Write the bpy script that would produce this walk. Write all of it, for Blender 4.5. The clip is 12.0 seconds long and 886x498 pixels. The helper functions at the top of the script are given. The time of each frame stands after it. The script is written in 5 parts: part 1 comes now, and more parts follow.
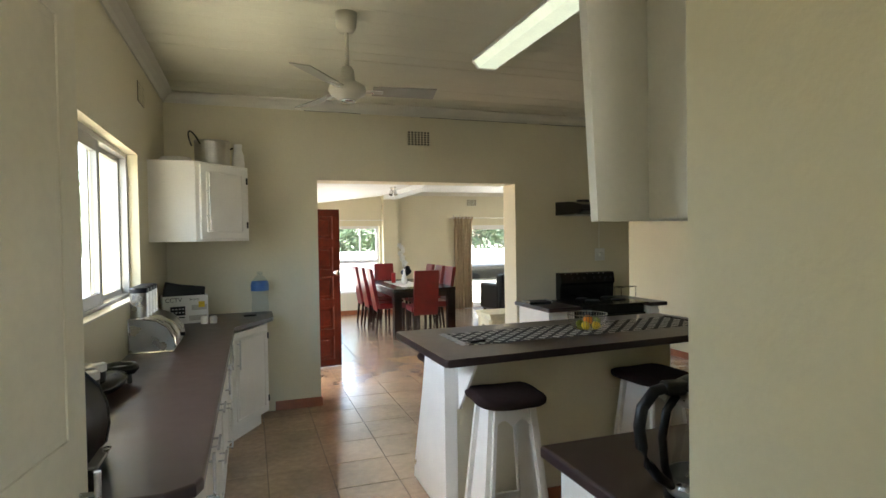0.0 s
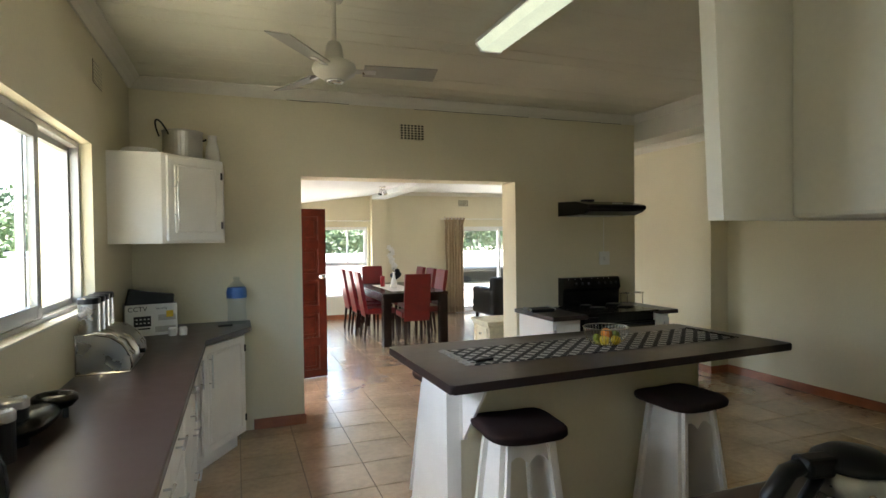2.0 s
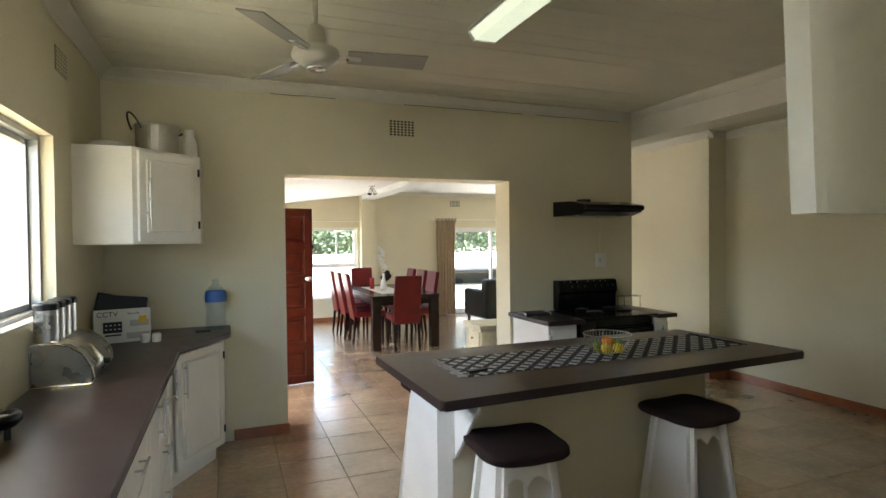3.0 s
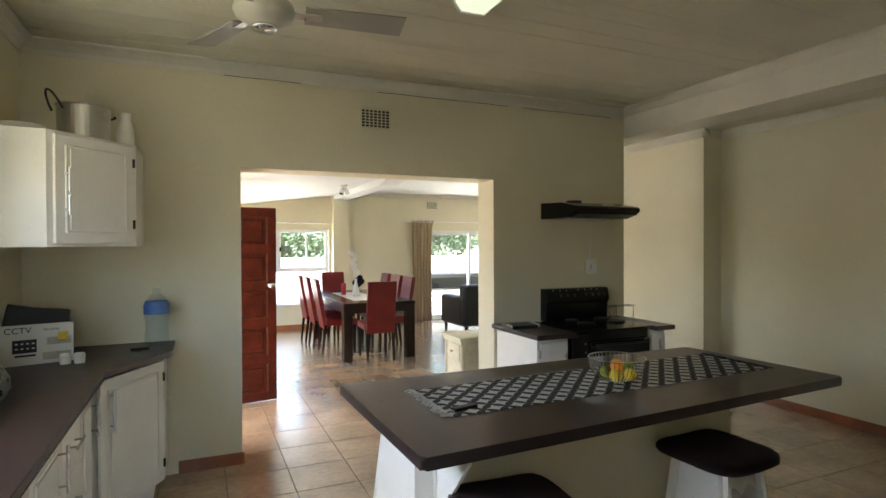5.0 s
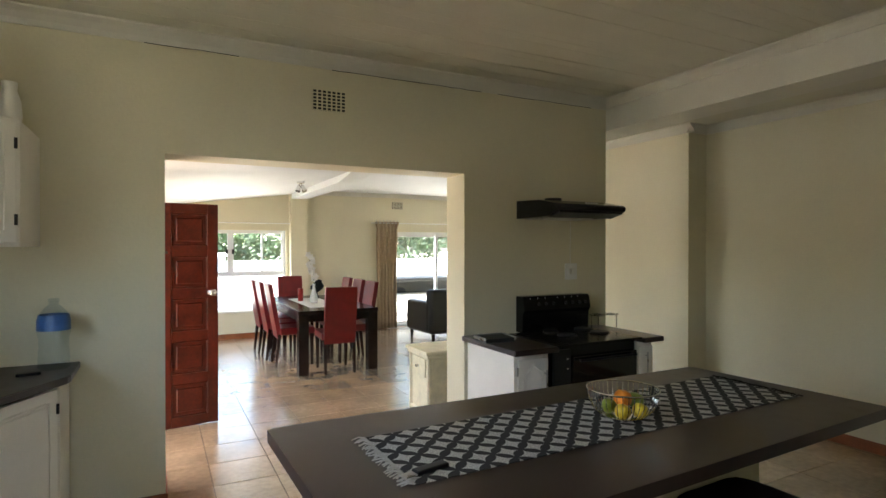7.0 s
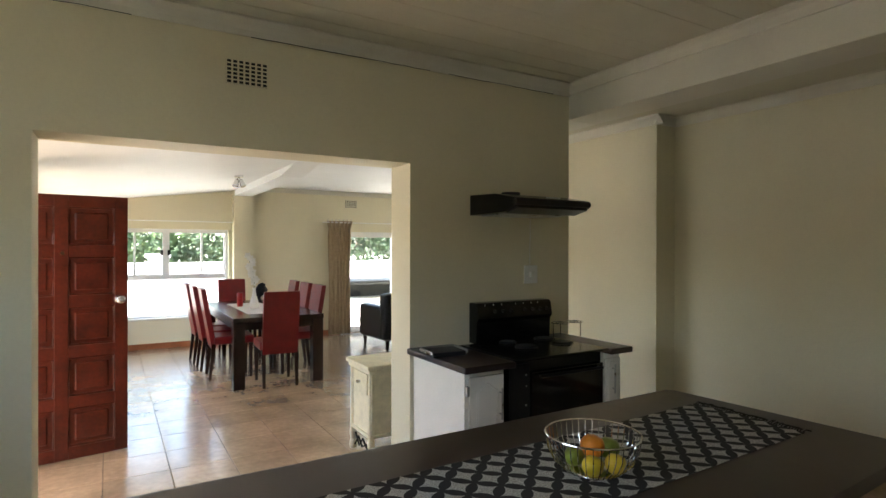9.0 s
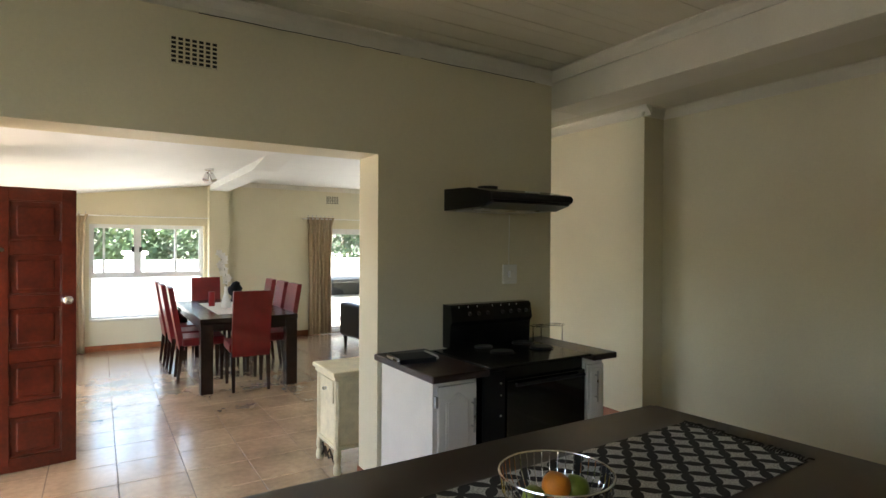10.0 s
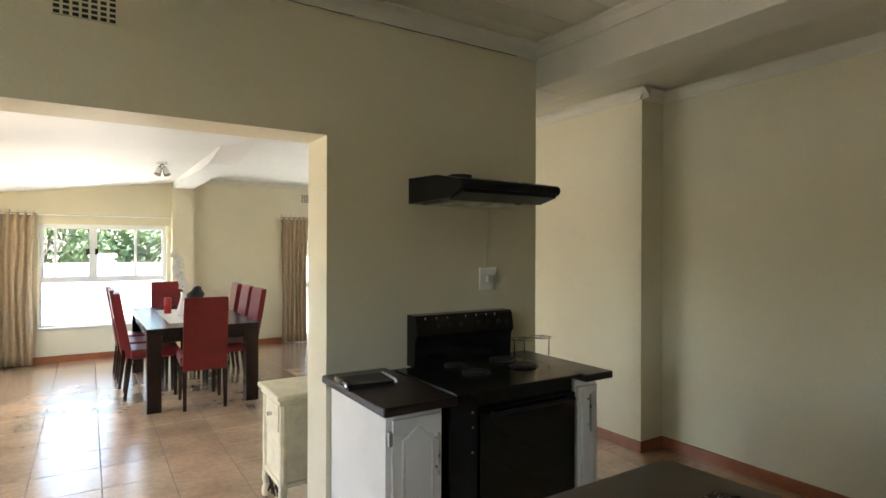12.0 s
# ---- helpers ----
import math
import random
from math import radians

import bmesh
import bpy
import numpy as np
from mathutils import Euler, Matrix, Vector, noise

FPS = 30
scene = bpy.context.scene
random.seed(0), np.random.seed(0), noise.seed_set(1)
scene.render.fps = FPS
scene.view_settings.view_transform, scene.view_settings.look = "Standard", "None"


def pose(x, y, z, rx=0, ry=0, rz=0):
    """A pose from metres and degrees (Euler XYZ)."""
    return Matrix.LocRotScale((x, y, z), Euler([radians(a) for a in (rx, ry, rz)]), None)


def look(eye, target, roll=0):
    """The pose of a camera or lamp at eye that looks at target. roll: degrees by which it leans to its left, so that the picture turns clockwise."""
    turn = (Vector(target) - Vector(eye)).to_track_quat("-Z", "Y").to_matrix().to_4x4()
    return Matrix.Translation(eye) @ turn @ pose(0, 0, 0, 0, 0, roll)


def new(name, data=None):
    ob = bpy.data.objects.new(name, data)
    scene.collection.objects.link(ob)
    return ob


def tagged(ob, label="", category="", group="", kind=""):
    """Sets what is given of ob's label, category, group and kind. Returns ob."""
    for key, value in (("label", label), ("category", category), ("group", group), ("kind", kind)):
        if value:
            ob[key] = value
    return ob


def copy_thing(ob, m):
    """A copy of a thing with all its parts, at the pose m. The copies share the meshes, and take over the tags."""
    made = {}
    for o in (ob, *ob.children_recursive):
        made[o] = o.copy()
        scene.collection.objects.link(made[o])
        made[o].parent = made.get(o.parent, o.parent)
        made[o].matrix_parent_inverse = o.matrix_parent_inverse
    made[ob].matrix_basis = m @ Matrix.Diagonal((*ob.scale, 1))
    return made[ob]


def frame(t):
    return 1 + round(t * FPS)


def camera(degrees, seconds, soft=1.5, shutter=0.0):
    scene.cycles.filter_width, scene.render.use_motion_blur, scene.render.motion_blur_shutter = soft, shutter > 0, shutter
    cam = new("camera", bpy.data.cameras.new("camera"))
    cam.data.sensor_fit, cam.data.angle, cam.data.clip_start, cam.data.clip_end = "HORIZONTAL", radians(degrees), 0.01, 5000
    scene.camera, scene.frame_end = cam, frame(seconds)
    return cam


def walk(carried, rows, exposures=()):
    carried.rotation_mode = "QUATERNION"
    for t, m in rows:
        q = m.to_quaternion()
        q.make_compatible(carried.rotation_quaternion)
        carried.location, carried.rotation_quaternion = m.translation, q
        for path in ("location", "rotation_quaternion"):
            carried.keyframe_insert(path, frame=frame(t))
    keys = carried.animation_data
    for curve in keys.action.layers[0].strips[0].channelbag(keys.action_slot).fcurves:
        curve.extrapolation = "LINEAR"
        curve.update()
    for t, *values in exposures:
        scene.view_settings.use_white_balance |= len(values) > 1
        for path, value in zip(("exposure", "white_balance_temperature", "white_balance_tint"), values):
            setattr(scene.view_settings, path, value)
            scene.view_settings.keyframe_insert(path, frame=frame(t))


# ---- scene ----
cam = camera(77.0, 12.0)
PATH = [
    (0, (0.116, -0.117, 1.527), (0.769, 1.773, 1.488), -0.9),
    (0.5, (0.137, 0.0, 1.526), (0.802, 1.886, 1.488), -0.8),
    (1, (0.156, 0.097, 1.527), (0.827, 1.98, 1.489), -0.8),
    (1.5, (0.168, 0.201, 1.538), (0.849, 2.081, 1.502), -0.7),
    (2, (0.188, 0.304, 1.536), (0.884, 2.179, 1.501), -0.7),
    (2.5, (0.219, 0.397, 1.533), (0.93, 2.266, 1.501), -0.6),
    (3, (0.264, 0.498, 1.534), (0.989, 2.362, 1.503), -0.6),
    (5, (0.425, 0.961, 1.542), (1.232, 2.791, 1.521), -0.2),
    (5.5, (0.491, 1.064, 1.531), (1.321, 2.883, 1.517), -0.2),
    (6, (0.529, 1.174, 1.538), (1.39, 2.979, 1.519), -0.2),
    (6.5, (0.584, 1.314, 1.536), (1.474, 3.105, 1.522), -0.1),
    (8.5, (0.932, 1.757, 1.53), (1.924, 3.493, 1.521), 0.1),
    (9, (1.024, 1.838, 1.522), (2.049, 3.555, 1.517), 0.1),
    (9.5, (1.166, 1.917, 1.538), (2.204, 3.627, 1.522), 0.2),
    (10, (1.269, 1.999, 1.522), (2.32, 3.7, 1.509), 0.3),
    (10.5, (1.379, 2.111, 1.539), (2.442, 3.805, 1.522), 0.3),
    (11, (1.476, 2.243, 1.539), (2.554, 3.928, 1.521), 0.4),
    (11.5, (1.602, 2.333, 1.52), (2.678, 4.019, 1.508), 0.3),
    (12, (1.696, 2.395, 1.506), (2.77, 4.082, 1.502), 0.2),
]
walk(cam, [(t, look(eye, target, roll)) for t, eye, target, roll in PATH], [(0, 3.9), (1.2, 3.8), (3, 3.9), (5, 4.0), (6.5, 3.92), (8.5, 3.7), (11, 3.68), (11.5, 3.9), (12, 4.08)])

# ---- world and sun ----
world = bpy.data.worlds.new("sky")
scene.world = world
world.use_nodes = True
_wn = world.node_tree.nodes
_sky = _wn.new("ShaderNodeTexSky")
_sky.sky_type, _sky.sun_disc = "NISHITA", False
_sky.sun_elevation, _sky.sun_rotation = radians(60), radians(280)
_sky.dust_density = 3.0
world.node_tree.links.new(_sky.outputs[0], _wn["Background"].inputs[0])
_wn["Background"].inputs[1].default_value = 0.15
sun = new("sun", bpy.data.lights.new("sun", "SUN"))
sun.data.energy, sun.data.angle, sun.data.color = 5.0, radians(3), (1.0, 0.975, 0.95)
_az, _el = radians(280), radians(60)            # the sun stands high beside the house
sun.matrix_world = look((0, -14, 12), (-math.sin(_az) * math.cos(_el), -14 - math.cos(_az) * math.cos(_el), 12 - math.sin(_el)))


# ---- materials ----
def mat(name, color, rough=0.6, metal=0.0, var=0.12, scale=6.0, bump=0.0, bscale=80.0, coat=0.0, random_tone=0.0, trans=0.0, emit=0.0, world_space=False):
    m = bpy.data.materials.new(name)
    m.use_nodes = True
    n, l = m.node_tree.nodes, m.node_tree.links
    b = n["Principled BSDF"]
    b.inputs["Roughness"].default_value, b.inputs["Metallic"].default_value = rough, metal
    b.inputs["Coat Weight"].default_value = coat
    b.inputs["Transmission Weight"].default_value = trans
    tc = n.new("ShaderNodeTexCoord")
    nz = n.new("ShaderNodeTexNoise")
    nz.inputs["Scale"].default_value, nz.inputs["Detail"].default_value = scale, 6
    fine = n.new("ShaderNodeTexNoise")
    fine.inputs["Scale"].default_value, fine.inputs["Detail"].default_value = bscale, 4
    where = n.new("ShaderNodeNewGeometry").outputs["Position"] if world_space else tc.outputs["Object"]
    l.new(where, nz.inputs["Vector"])
    l.new(where, fine.inputs["Vector"])
    ramp = n.new("ShaderNodeValToRGB")
    ramp.color_ramp.elements[0].position, ramp.color_ramp.elements[1].position = 0.3, 0.7
    ramp.color_ramp.elements[0].color = (*[c * (1 - var) for c in color], 1)
    ramp.color_ramp.elements[1].color = (*[min(1, c * (1 + var * 0.6)) for c in color], 1)
    l.new(nz.outputs["Fac"], ramp.inputs["Fac"])
    out = ramp.outputs["Color"]
    mix = n.new("ShaderNodeMix")
    mix.data_type, mix.blend_type = "RGBA", "MULTIPLY"
    mix.inputs[0].default_value = min(1.0, var * 1.5)
    l.new(out, mix.inputs[6])
    l.new(fine.outputs["Fac"], mix.inputs[7])
    out = mix.outputs[2]
    if random_tone:
        oi = n.new("ShaderNodeObjectInfo")
        hs = n.new("ShaderNodeHueSaturation")
        mr = n.new("ShaderNodeMapRange")
        mr.inputs["To Min"].default_value, mr.inputs["To Max"].default_value = 1 - random_tone, 1 + random_tone
        l.new(oi.outputs["Random"], mr.inputs["Value"])
        l.new(mr.outputs[0], hs.inputs["Value"])
        l.new(out, hs.inputs["Color"])
        out = hs.outputs["Color"]
    l.new(out, b.inputs["Base Color"])
    rr = n.new("ShaderNodeMapRange")
    rr.inputs["To Min"].default_value, rr.inputs["To Max"].default_value = max(0.02, rough * 0.85), min(1.0, rough * 1.15)
    l.new(nz.outputs["Fac"], rr.inputs["Value"])
    l.new(rr.outputs[0], b.inputs["Roughness"])
    if bump:
        bp = n.new("ShaderNodeBump")
        bp.inputs["Strength"].default_value, bp.inputs["Distance"].default_value = bump, 0.01
        l.new(fine.outputs["Fac"], bp.inputs["Height"])
        l.new(bp.outputs[0], b.inputs["Normal"])
    if emit:
        b.inputs["Emission Color"].default_value, b.inputs["Emission Strength"].default_value = (*color, 1), emit
    return m


def glass_mat(name, tint=(1, 1, 1), rough=0.0, gloss=0.07):
    m = bpy.data.materials.new(name)
    m.use_nodes = True
    n, l = m.node_tree.nodes, m.node_tree.links
    n.remove(n["Principled BSDF"])
    tr, gl, mx = n.new("ShaderNodeBsdfTransparent"), n.new("ShaderNodeBsdfGlossy"), n.new("ShaderNodeMixShader")
    mx.inputs[0].default_value = gloss
    tr.inputs[0].default_value, gl.inputs["Roughness"].default_value = (*tint, 1), rough
    l.new(tr.outputs[0], mx.inputs[1])
    l.new(gl.outputs[0], mx.inputs[2])
    l.new(mx.outputs[0], n["Material Output"].inputs[0])
    return m


CREAM = mat("cream_wall_paint", (0.715, 0.655, 0.475), 0.55, var=0.05, scale=1.3, bump=0.12, bscale=60)
CEIL = mat("white_ceiling_paint", (0.68, 0.655, 0.53), 0.6, var=0.07, scale=2.0, bump=0.05)
DCEIL = mat("white_plaster_ceiling", (0.75, 0.76, 0.76), 0.6, var=0.04, scale=2.0, bump=0.05)
TRIMW = mat("white_gloss_trim", (0.70, 0.67, 0.58), 0.35, var=0.06, scale=3.0, bump=0.04)
CABW = mat("white_cabinet_paint", (0.84, 0.81, 0.745), 0.48, var=0.05, scale=4.0, bump=0.05)
DOORC = mat("cream_door_paint", (0.72, 0.66, 0.50), 0.45, var=0.10, scale=2.5, bump=0.08, bscale=30)
TILE = mat("terracotta_beige_tile", (0.56, 0.39, 0.245), 0.24, var=0.28, scale=2.2, coat=0.85, bump=0.05, bscale=22, random_tone=0.10, world_space=True)
GROUT = mat("brown_grout", (0.17, 0.11, 0.065), 0.8, var=0.2, scale=20, bump=0.2)
SKIRT = mat("red_brown_skirting", (0.34, 0.115, 0.045), 0.35, var=0.2, scale=8, bump=0.05)
WORKTOP = mat("dark_brown_laminate", (0.034, 0.020, 0.019), 0.31, var=0.10, scale=14)
BLACKG = mat("black_enamel", (0.006, 0.006, 0.006), 0.22, var=0.2)
BLACKP = mat("black_plastic", (0.012, 0.012, 0.013), 0.4, var=0.2)
OVENG = mat("black_oven_glass", (0.004, 0.004, 0.004), 0.06, var=0.1)
STEEL = mat("brushed_steel", (0.55, 0.54, 0.52), 0.28, 1.0, var=0.1, scale=12, bump=0.02, bscale=200)
CHROME = mat("chrome", (0.75, 0.75, 0.75), 0.1, 1.0, var=0.04)
ALU = mat("pot_aluminium", (0.62, 0.60, 0.56), 0.4, 1.0, var=0.12, scale=9, bump=0.05)
MAHOG = mat("mahogany_varnish", (0.14, 0.021, 0.010), 0.30, var=0.45, scale=7, bump=0.06, bscale=40)
DARKWOOD = mat("dark_stained_wood", (0.028, 0.014, 0.010), 0.22, var=0.3, scale=9, bump=0.03)
REDL = mat("red_leather", (0.20, 0.010, 0.012), 0.36, var=0.22, scale=9, bump=0.12, bscale=120)
CUSHION = mat("dark_brown_suede", (0.026, 0.011, 0.009), 0.85, var=0.3, scale=14, bump=0.25, bscale=250)
CURTAIN = mat("beige_curtain_fabric", (0.47, 0.36, 0.23), 0.75, var=0.12, scale=20, bump=0.15, bscale=300)
BLACKL = mat("black_sofa_leather", (0.010, 0.010, 0.011), 0.38, var=0.25, scale=7, bump=0.1)
IVORY = mat("ivory_distressed_paint", (0.78, 0.70, 0.48), 0.45, var=0.14, scale=14, bump=0.1)
WHITEP = mat("white_plastic", (0.80, 0.79, 0.75), 0.35, var=0.03)
FANW = mat("cream_fan_enamel", (0.50, 0.47, 0.38), 0.4, var=0.05)
GREYALU = mat("mill_aluminium_frame", (0.42, 0.42, 0.42), 0.38, 0.8, var=0.08)
ALUFRAME = mat("white_aluminium_frame", (0.74, 0.75, 0.76), 0.35, var=0.03)
GLASS = glass_mat("window_glass", (0.96, 0.98, 0.97))
CLEAR = glass_mat("clear_plastic", (0.90, 0.93, 0.94), 0.05)
KGLASS = glass_mat("kettle_glass", (0.80, 0.82, 0.82), 0.02)
EXTW = mat("white_render_outside", (0.80, 0.79, 0.76), 0.8, var=0.06, scale=1.2, bump=0.2)
EXTP = mat("grey_render_pillar", (0.55, 0.60, 0.64), 0.8, var=0.06, scale=2)
LEAF = mat("leaf_green", (0.11, 0.18, 0.06), 0.6, var=0.5, scale=1.5)
LEAF2 = mat("leaf_dark_green", (0.07, 0.13, 0.05), 0.6, var=0.5, scale=1.5)
BARK = mat("bark", (0.12, 0.085, 0.06), 0.9, var=0.4, scale=8, bump=0.4)
PAVING = mat("pale_patio_paving", (0.60, 0.57, 0.51), 0.9, var=0.15, scale=1.2, bump=0.2)
GROUND = mat("dry_garden_ground", (0.34, 0.31, 0.24), 0.9, var=0.2, scale=0.6, bump=0.2)
BLUEW = mat("pale_blue_label", (0.06, 0.16, 0.42), 0.4, var=0.15, scale=30)
REDC = mat("red_wax", (0.40, 0.012, 0.012), 0.4, var=0.1)
ORANGE = mat("orange_peel", (0.75, 0.24, 0.015), 0.5, var=0.12, scale=40, bump=0.2, bscale=400)
LEMON = mat("yellow_peel", (0.72, 0.50, 0.03), 0.45, var=0.15, scale=40, bump=0.1, bscale=300)
LIME = mat("green_peel", (0.22, 0.27, 0.03), 0.4, var=0.25, scale=30)
PETAL = mat("white_petal", (0.85, 0.84, 0.80), 0.6, var=0.05)
STEM = mat("green_stem", (0.10, 0.14, 0.04), 0.6, var=0.2)
CARD = mat("white_carton", (0.70, 0.69, 0.66), 0.6, var=0.05)
DARKP = mat("dark_print_and_shade", (0.02, 0.02, 0.022), 0.5, var=0.1)
FABW = mat("pale_grey_weave", (0.50, 0.48, 0.44), 0.9, var=0.15, scale=60, bump=0.3, bscale=400)
FABB = mat("black_weave", (0.02, 0.018, 0.017), 0.9, var=0.2, scale=60, bump=0.3, bscale=400)
LACE = mat("white_lace", (0.72, 0.70, 0.66), 0.9, var=0.12, scale=60, bump=0.3, bscale=300)
TUBE = mat("lit_diffuser", (0.88, 0.97, 0.74), 0.5, var=0.10, scale=5.0, emit=0.055)


BLADE = mat("fan_blade_enamel", (0.30, 0.285, 0.24), 0.4, var=0.08)
TILE.node_tree.nodes["Principled BSDF"].inputs["Specular IOR Level"].default_value = 1.0
TILE.node_tree.nodes["Principled BSDF"].inputs["Coat Roughness"].default_value = 0.2
WORKTOP.node_tree.nodes["Principled BSDF"].inputs["Specular IOR Level"].default_value = 0.45
for dull in (BLACKG, BLACKP, CUSHION, DARKP, DARKWOOD):
    dull.node_tree.nodes["Principled BSDF"].inputs["Specular IOR Level"].default_value = 0.28


# ---- mesh helpers ----
def obj_from(bm, name, material, smooth=False):
    me = bpy.data.meshes.new(name)
    bmesh.ops.recalc_face_normals(bm, faces=bm.faces[:])
    bm.to_mesh(me)
    bm.free()
    if smooth:
        for p in me.polygons:
            p.use_smooth = True
    me.materials.append(material)
    return new(name, me)


def part(name, bm, material, parent, label="", smooth=False):
    ob = obj_from(bm, name, material, smooth)
    if parent is not None:
        ob.parent = parent
    if label:
        tagged(ob, label)
    return ob


def thing(name, place, label, category, group="", kind="", rz=0.0):
    e = new(name)
    e.empty_display_size = 0.1
    e.matrix_basis = pose(*place, 0, 0, rz)
    return tagged(e, label, category, group, kind)


def structure(name, bm, material, label, category):
    return tagged(obj_from(bm, name, material), label, category, kind="structure")


def bx(bm, x0, x1, y0, y1, z0, z1, bevel=0.0, m=None, seg=2):
    r = bmesh.ops.create_cube(bm, size=1.0, matrix=Matrix.Translation(((x0 + x1) / 2, (y0 + y1) / 2, (z0 + z1) / 2)) @ Matrix.Diagonal((abs(x1 - x0), abs(y1 - y0), abs(z1 - z0), 1)))
    vs = r["verts"]
    if bevel:
        es = list({e for v in vs for e in v.link_edges})
        rb = bmesh.ops.bevel(bm, geom=es, offset=bevel, segments=seg, profile=0.5, affect="EDGES")
        vs = list({v for f in rb["faces"] for v in f.verts} | {v for v in vs if v.is_valid})
    if m is not None:
        bmesh.ops.transform(bm, matrix=m, verts=vs)
    return bm


def box(x0, x1, y0, y1, z0, z1, bevel=0.0, m=None, seg=2):
    return bx(bmesh.new(), x0, x1, y0, y1, z0, z1, bevel, m, seg)


def cyl(bm, r0, r1, a, b, seg=16, caps=True):
    """A tapered rod from a to b."""
    a, b = Vector(a), Vector(b)
    d = b - a
    m = Matrix.Translation((a + b) / 2) @ d.to_track_quat("Z", "Y").to_matrix().to_4x4()
    bmesh.ops.create_cone(bm, cap_ends=caps, segments=seg, radius1=r0, radius2=r1, depth=d.length, matrix=m)
    return bm


def rod(r0, r1, a, b, seg=16):
    return cyl(bmesh.new(), r0, r1, a, b, seg)


def lathe(profile, seg=24, bm=None, m=None):
    """A turned body from (radius, height) pairs."""
    bm = bm or bmesh.new()
    rings = []
    for r, z in profile:
        rings.append([bm.verts.new((max(r, 1e-4) * math.cos(2 * math.pi * i / seg), max(r, 1e-4) * math.sin(2 * math.pi * i / seg), z)) for i in range(seg)])
    for a, b in zip(rings, rings[1:]):
        for i in range(seg):
            bm.faces.new((a[i], a[(i + 1) % seg], b[(i + 1) % seg], b[i]))
    if m is not None:
        bmesh.ops.transform(bm, matrix=m, verts=[v for r in rings for v in r])
    return bm


def prism(outline, axis, a, b, bm=None):
    """Sweeps a closed 2D outline along an axis between a and b. Outline pairs are the two other axes in x, y, z order."""
    bm = bm or bmesh.new()

    def at(p, w):
        return {"x": (w, p[0], p[1]), "y": (p[0], w, p[1]), "z": (p[0], p[1], w)}[axis]
    r0 = [bm.verts.new(at(p, a)) for p in outline]
    r1 = [bm.verts.new(at(p, b)) for p in outline]
    bm.faces.new(r0)
    bm.faces.new(r1)
    for i in range(len(outline)):
        j = (i + 1) % len(outline)
        bm.faces.new((r0[i], r0[j], r1[j], r1[i]))
    return bm


def tube_path(points, r, seg=8, bm=None):
    """A bent rod through points."""
    bm = bm or bmesh.new()
    pts = [Vector(p) for p in points]
    rings = []
    for i, p in enumerate(pts):
        d = (pts[min(i + 1, len(pts) - 1)] - pts[max(i - 1, 0)]).normalized()
        up = Vector((0, 0, 1)) if abs(d.z) < 0.9 else Vector((1, 0, 0))
        u = d.cross(up).normalized()
        v = d.cross(u)
        rings.append([bm.verts.new(p + r * (math.cos(2 * math.pi * k / seg) * u + math.sin(2 * math.pi * k / seg) * v)) for k in range(seg)])
    for a, b in zip(rings, rings[1:]):
        for k in range(seg):
            bm.faces.new((a[k], a[(k + 1) % seg], b[(k + 1) % seg], b[k]))
    bm.faces.new(rings[0])
    bm.faces.new(rings[-1])
    return bm


def ring_pts(r, z, n=25, cx=0.0, cy=0.0):
    return [(cx + r * math.cos(2 * math.pi * i / (n - 1)), cy + r * math.sin(2 * math.pi * i / (n - 1)), z) for i in range(n)]


# ---- the large structure ----
YW, YB = 5.09, 5.37          # range wall, front and back
XL, XR = -0.555, 5.38        # kitchen side walls
CZ = 2.79                    # kitchen ceiling
YD, DB = 11.2, 11.45         # dining far wall
XD = 0.30                    # dining left wall
SY0, SY1 = 0.26, 0.558       # wall with the doorway entered by
HALL = -2.6

fl = bmesh.new()
bx(fl, -1.2, 12.0, HALL - 0.3, DB, -0.12, -0.004)
floor = structure("floor", fl, GROUT, "brown grout bed under glossy terracotta beige floor tiles", "floor")

w = bmesh.new()                                   # left wall with the window opening
WY0, WY1, WZ0, WZ1 = 1.55, 3.89, 1.18, 2.09
bx(w, XL - 0.24, XL, SY0, WY0, 0, CZ + 0.1)
bx(w, XL - 0.24, XL, WY1, YB, 0, CZ + 0.1)
bx(w, XL - 0.24, XL, WY0, WY1, 0, WZ0)
bx(w, XL - 0.24, XL, WY0, WY1, WZ1, CZ + 0.1)
structure("wall_west", w, CREAM, "cream painted plaster wall with a wide window opening", "wall")

OX0, OX1, OZ = 0.704, 2.713, 2.076
w = bmesh.new()                                   # range wall with the wide opening
bx(w, XL, OX0, YW, YB, 0, CZ + 0.1)
bx(w, OX0, OX1, YW, YB, OZ, CZ + 0.1)
bx(w, OX1, 4.115, YW, YB, 0, CZ + 0.1)
wall_north = structure("wall_north", w, CREAM, "cream painted plaster wall with a wide doorless opening", "wall")

w = bmesh.new()                                   # right wall and the step to the lounge wall
bx(w, XR, XR + 0.2, SY0, 5.07, 0, CZ + 0.1)
bx(w, 5.13, XR + 0.2, 5.07, 6.9, 0, CZ + 0.1)
structure("wall_east", w, CREAM, "plain cream painted plaster wall with a shallow step", "wall")

w = bmesh.new()                                   # wall of the entry doorway
bx(w, 0.741, XR, SY0, SY1, 0, CZ + 0.1)
bx(w, XL - 0.24, -0.36, SY0, SY1, 0, CZ + 0.1)
bx(w, -0.36, 0.741, SY0, SY1, 2.15, CZ + 0.1)
structure("wall_south", w, CREAM, "cream plaster wall with the entry doorway", "wall")

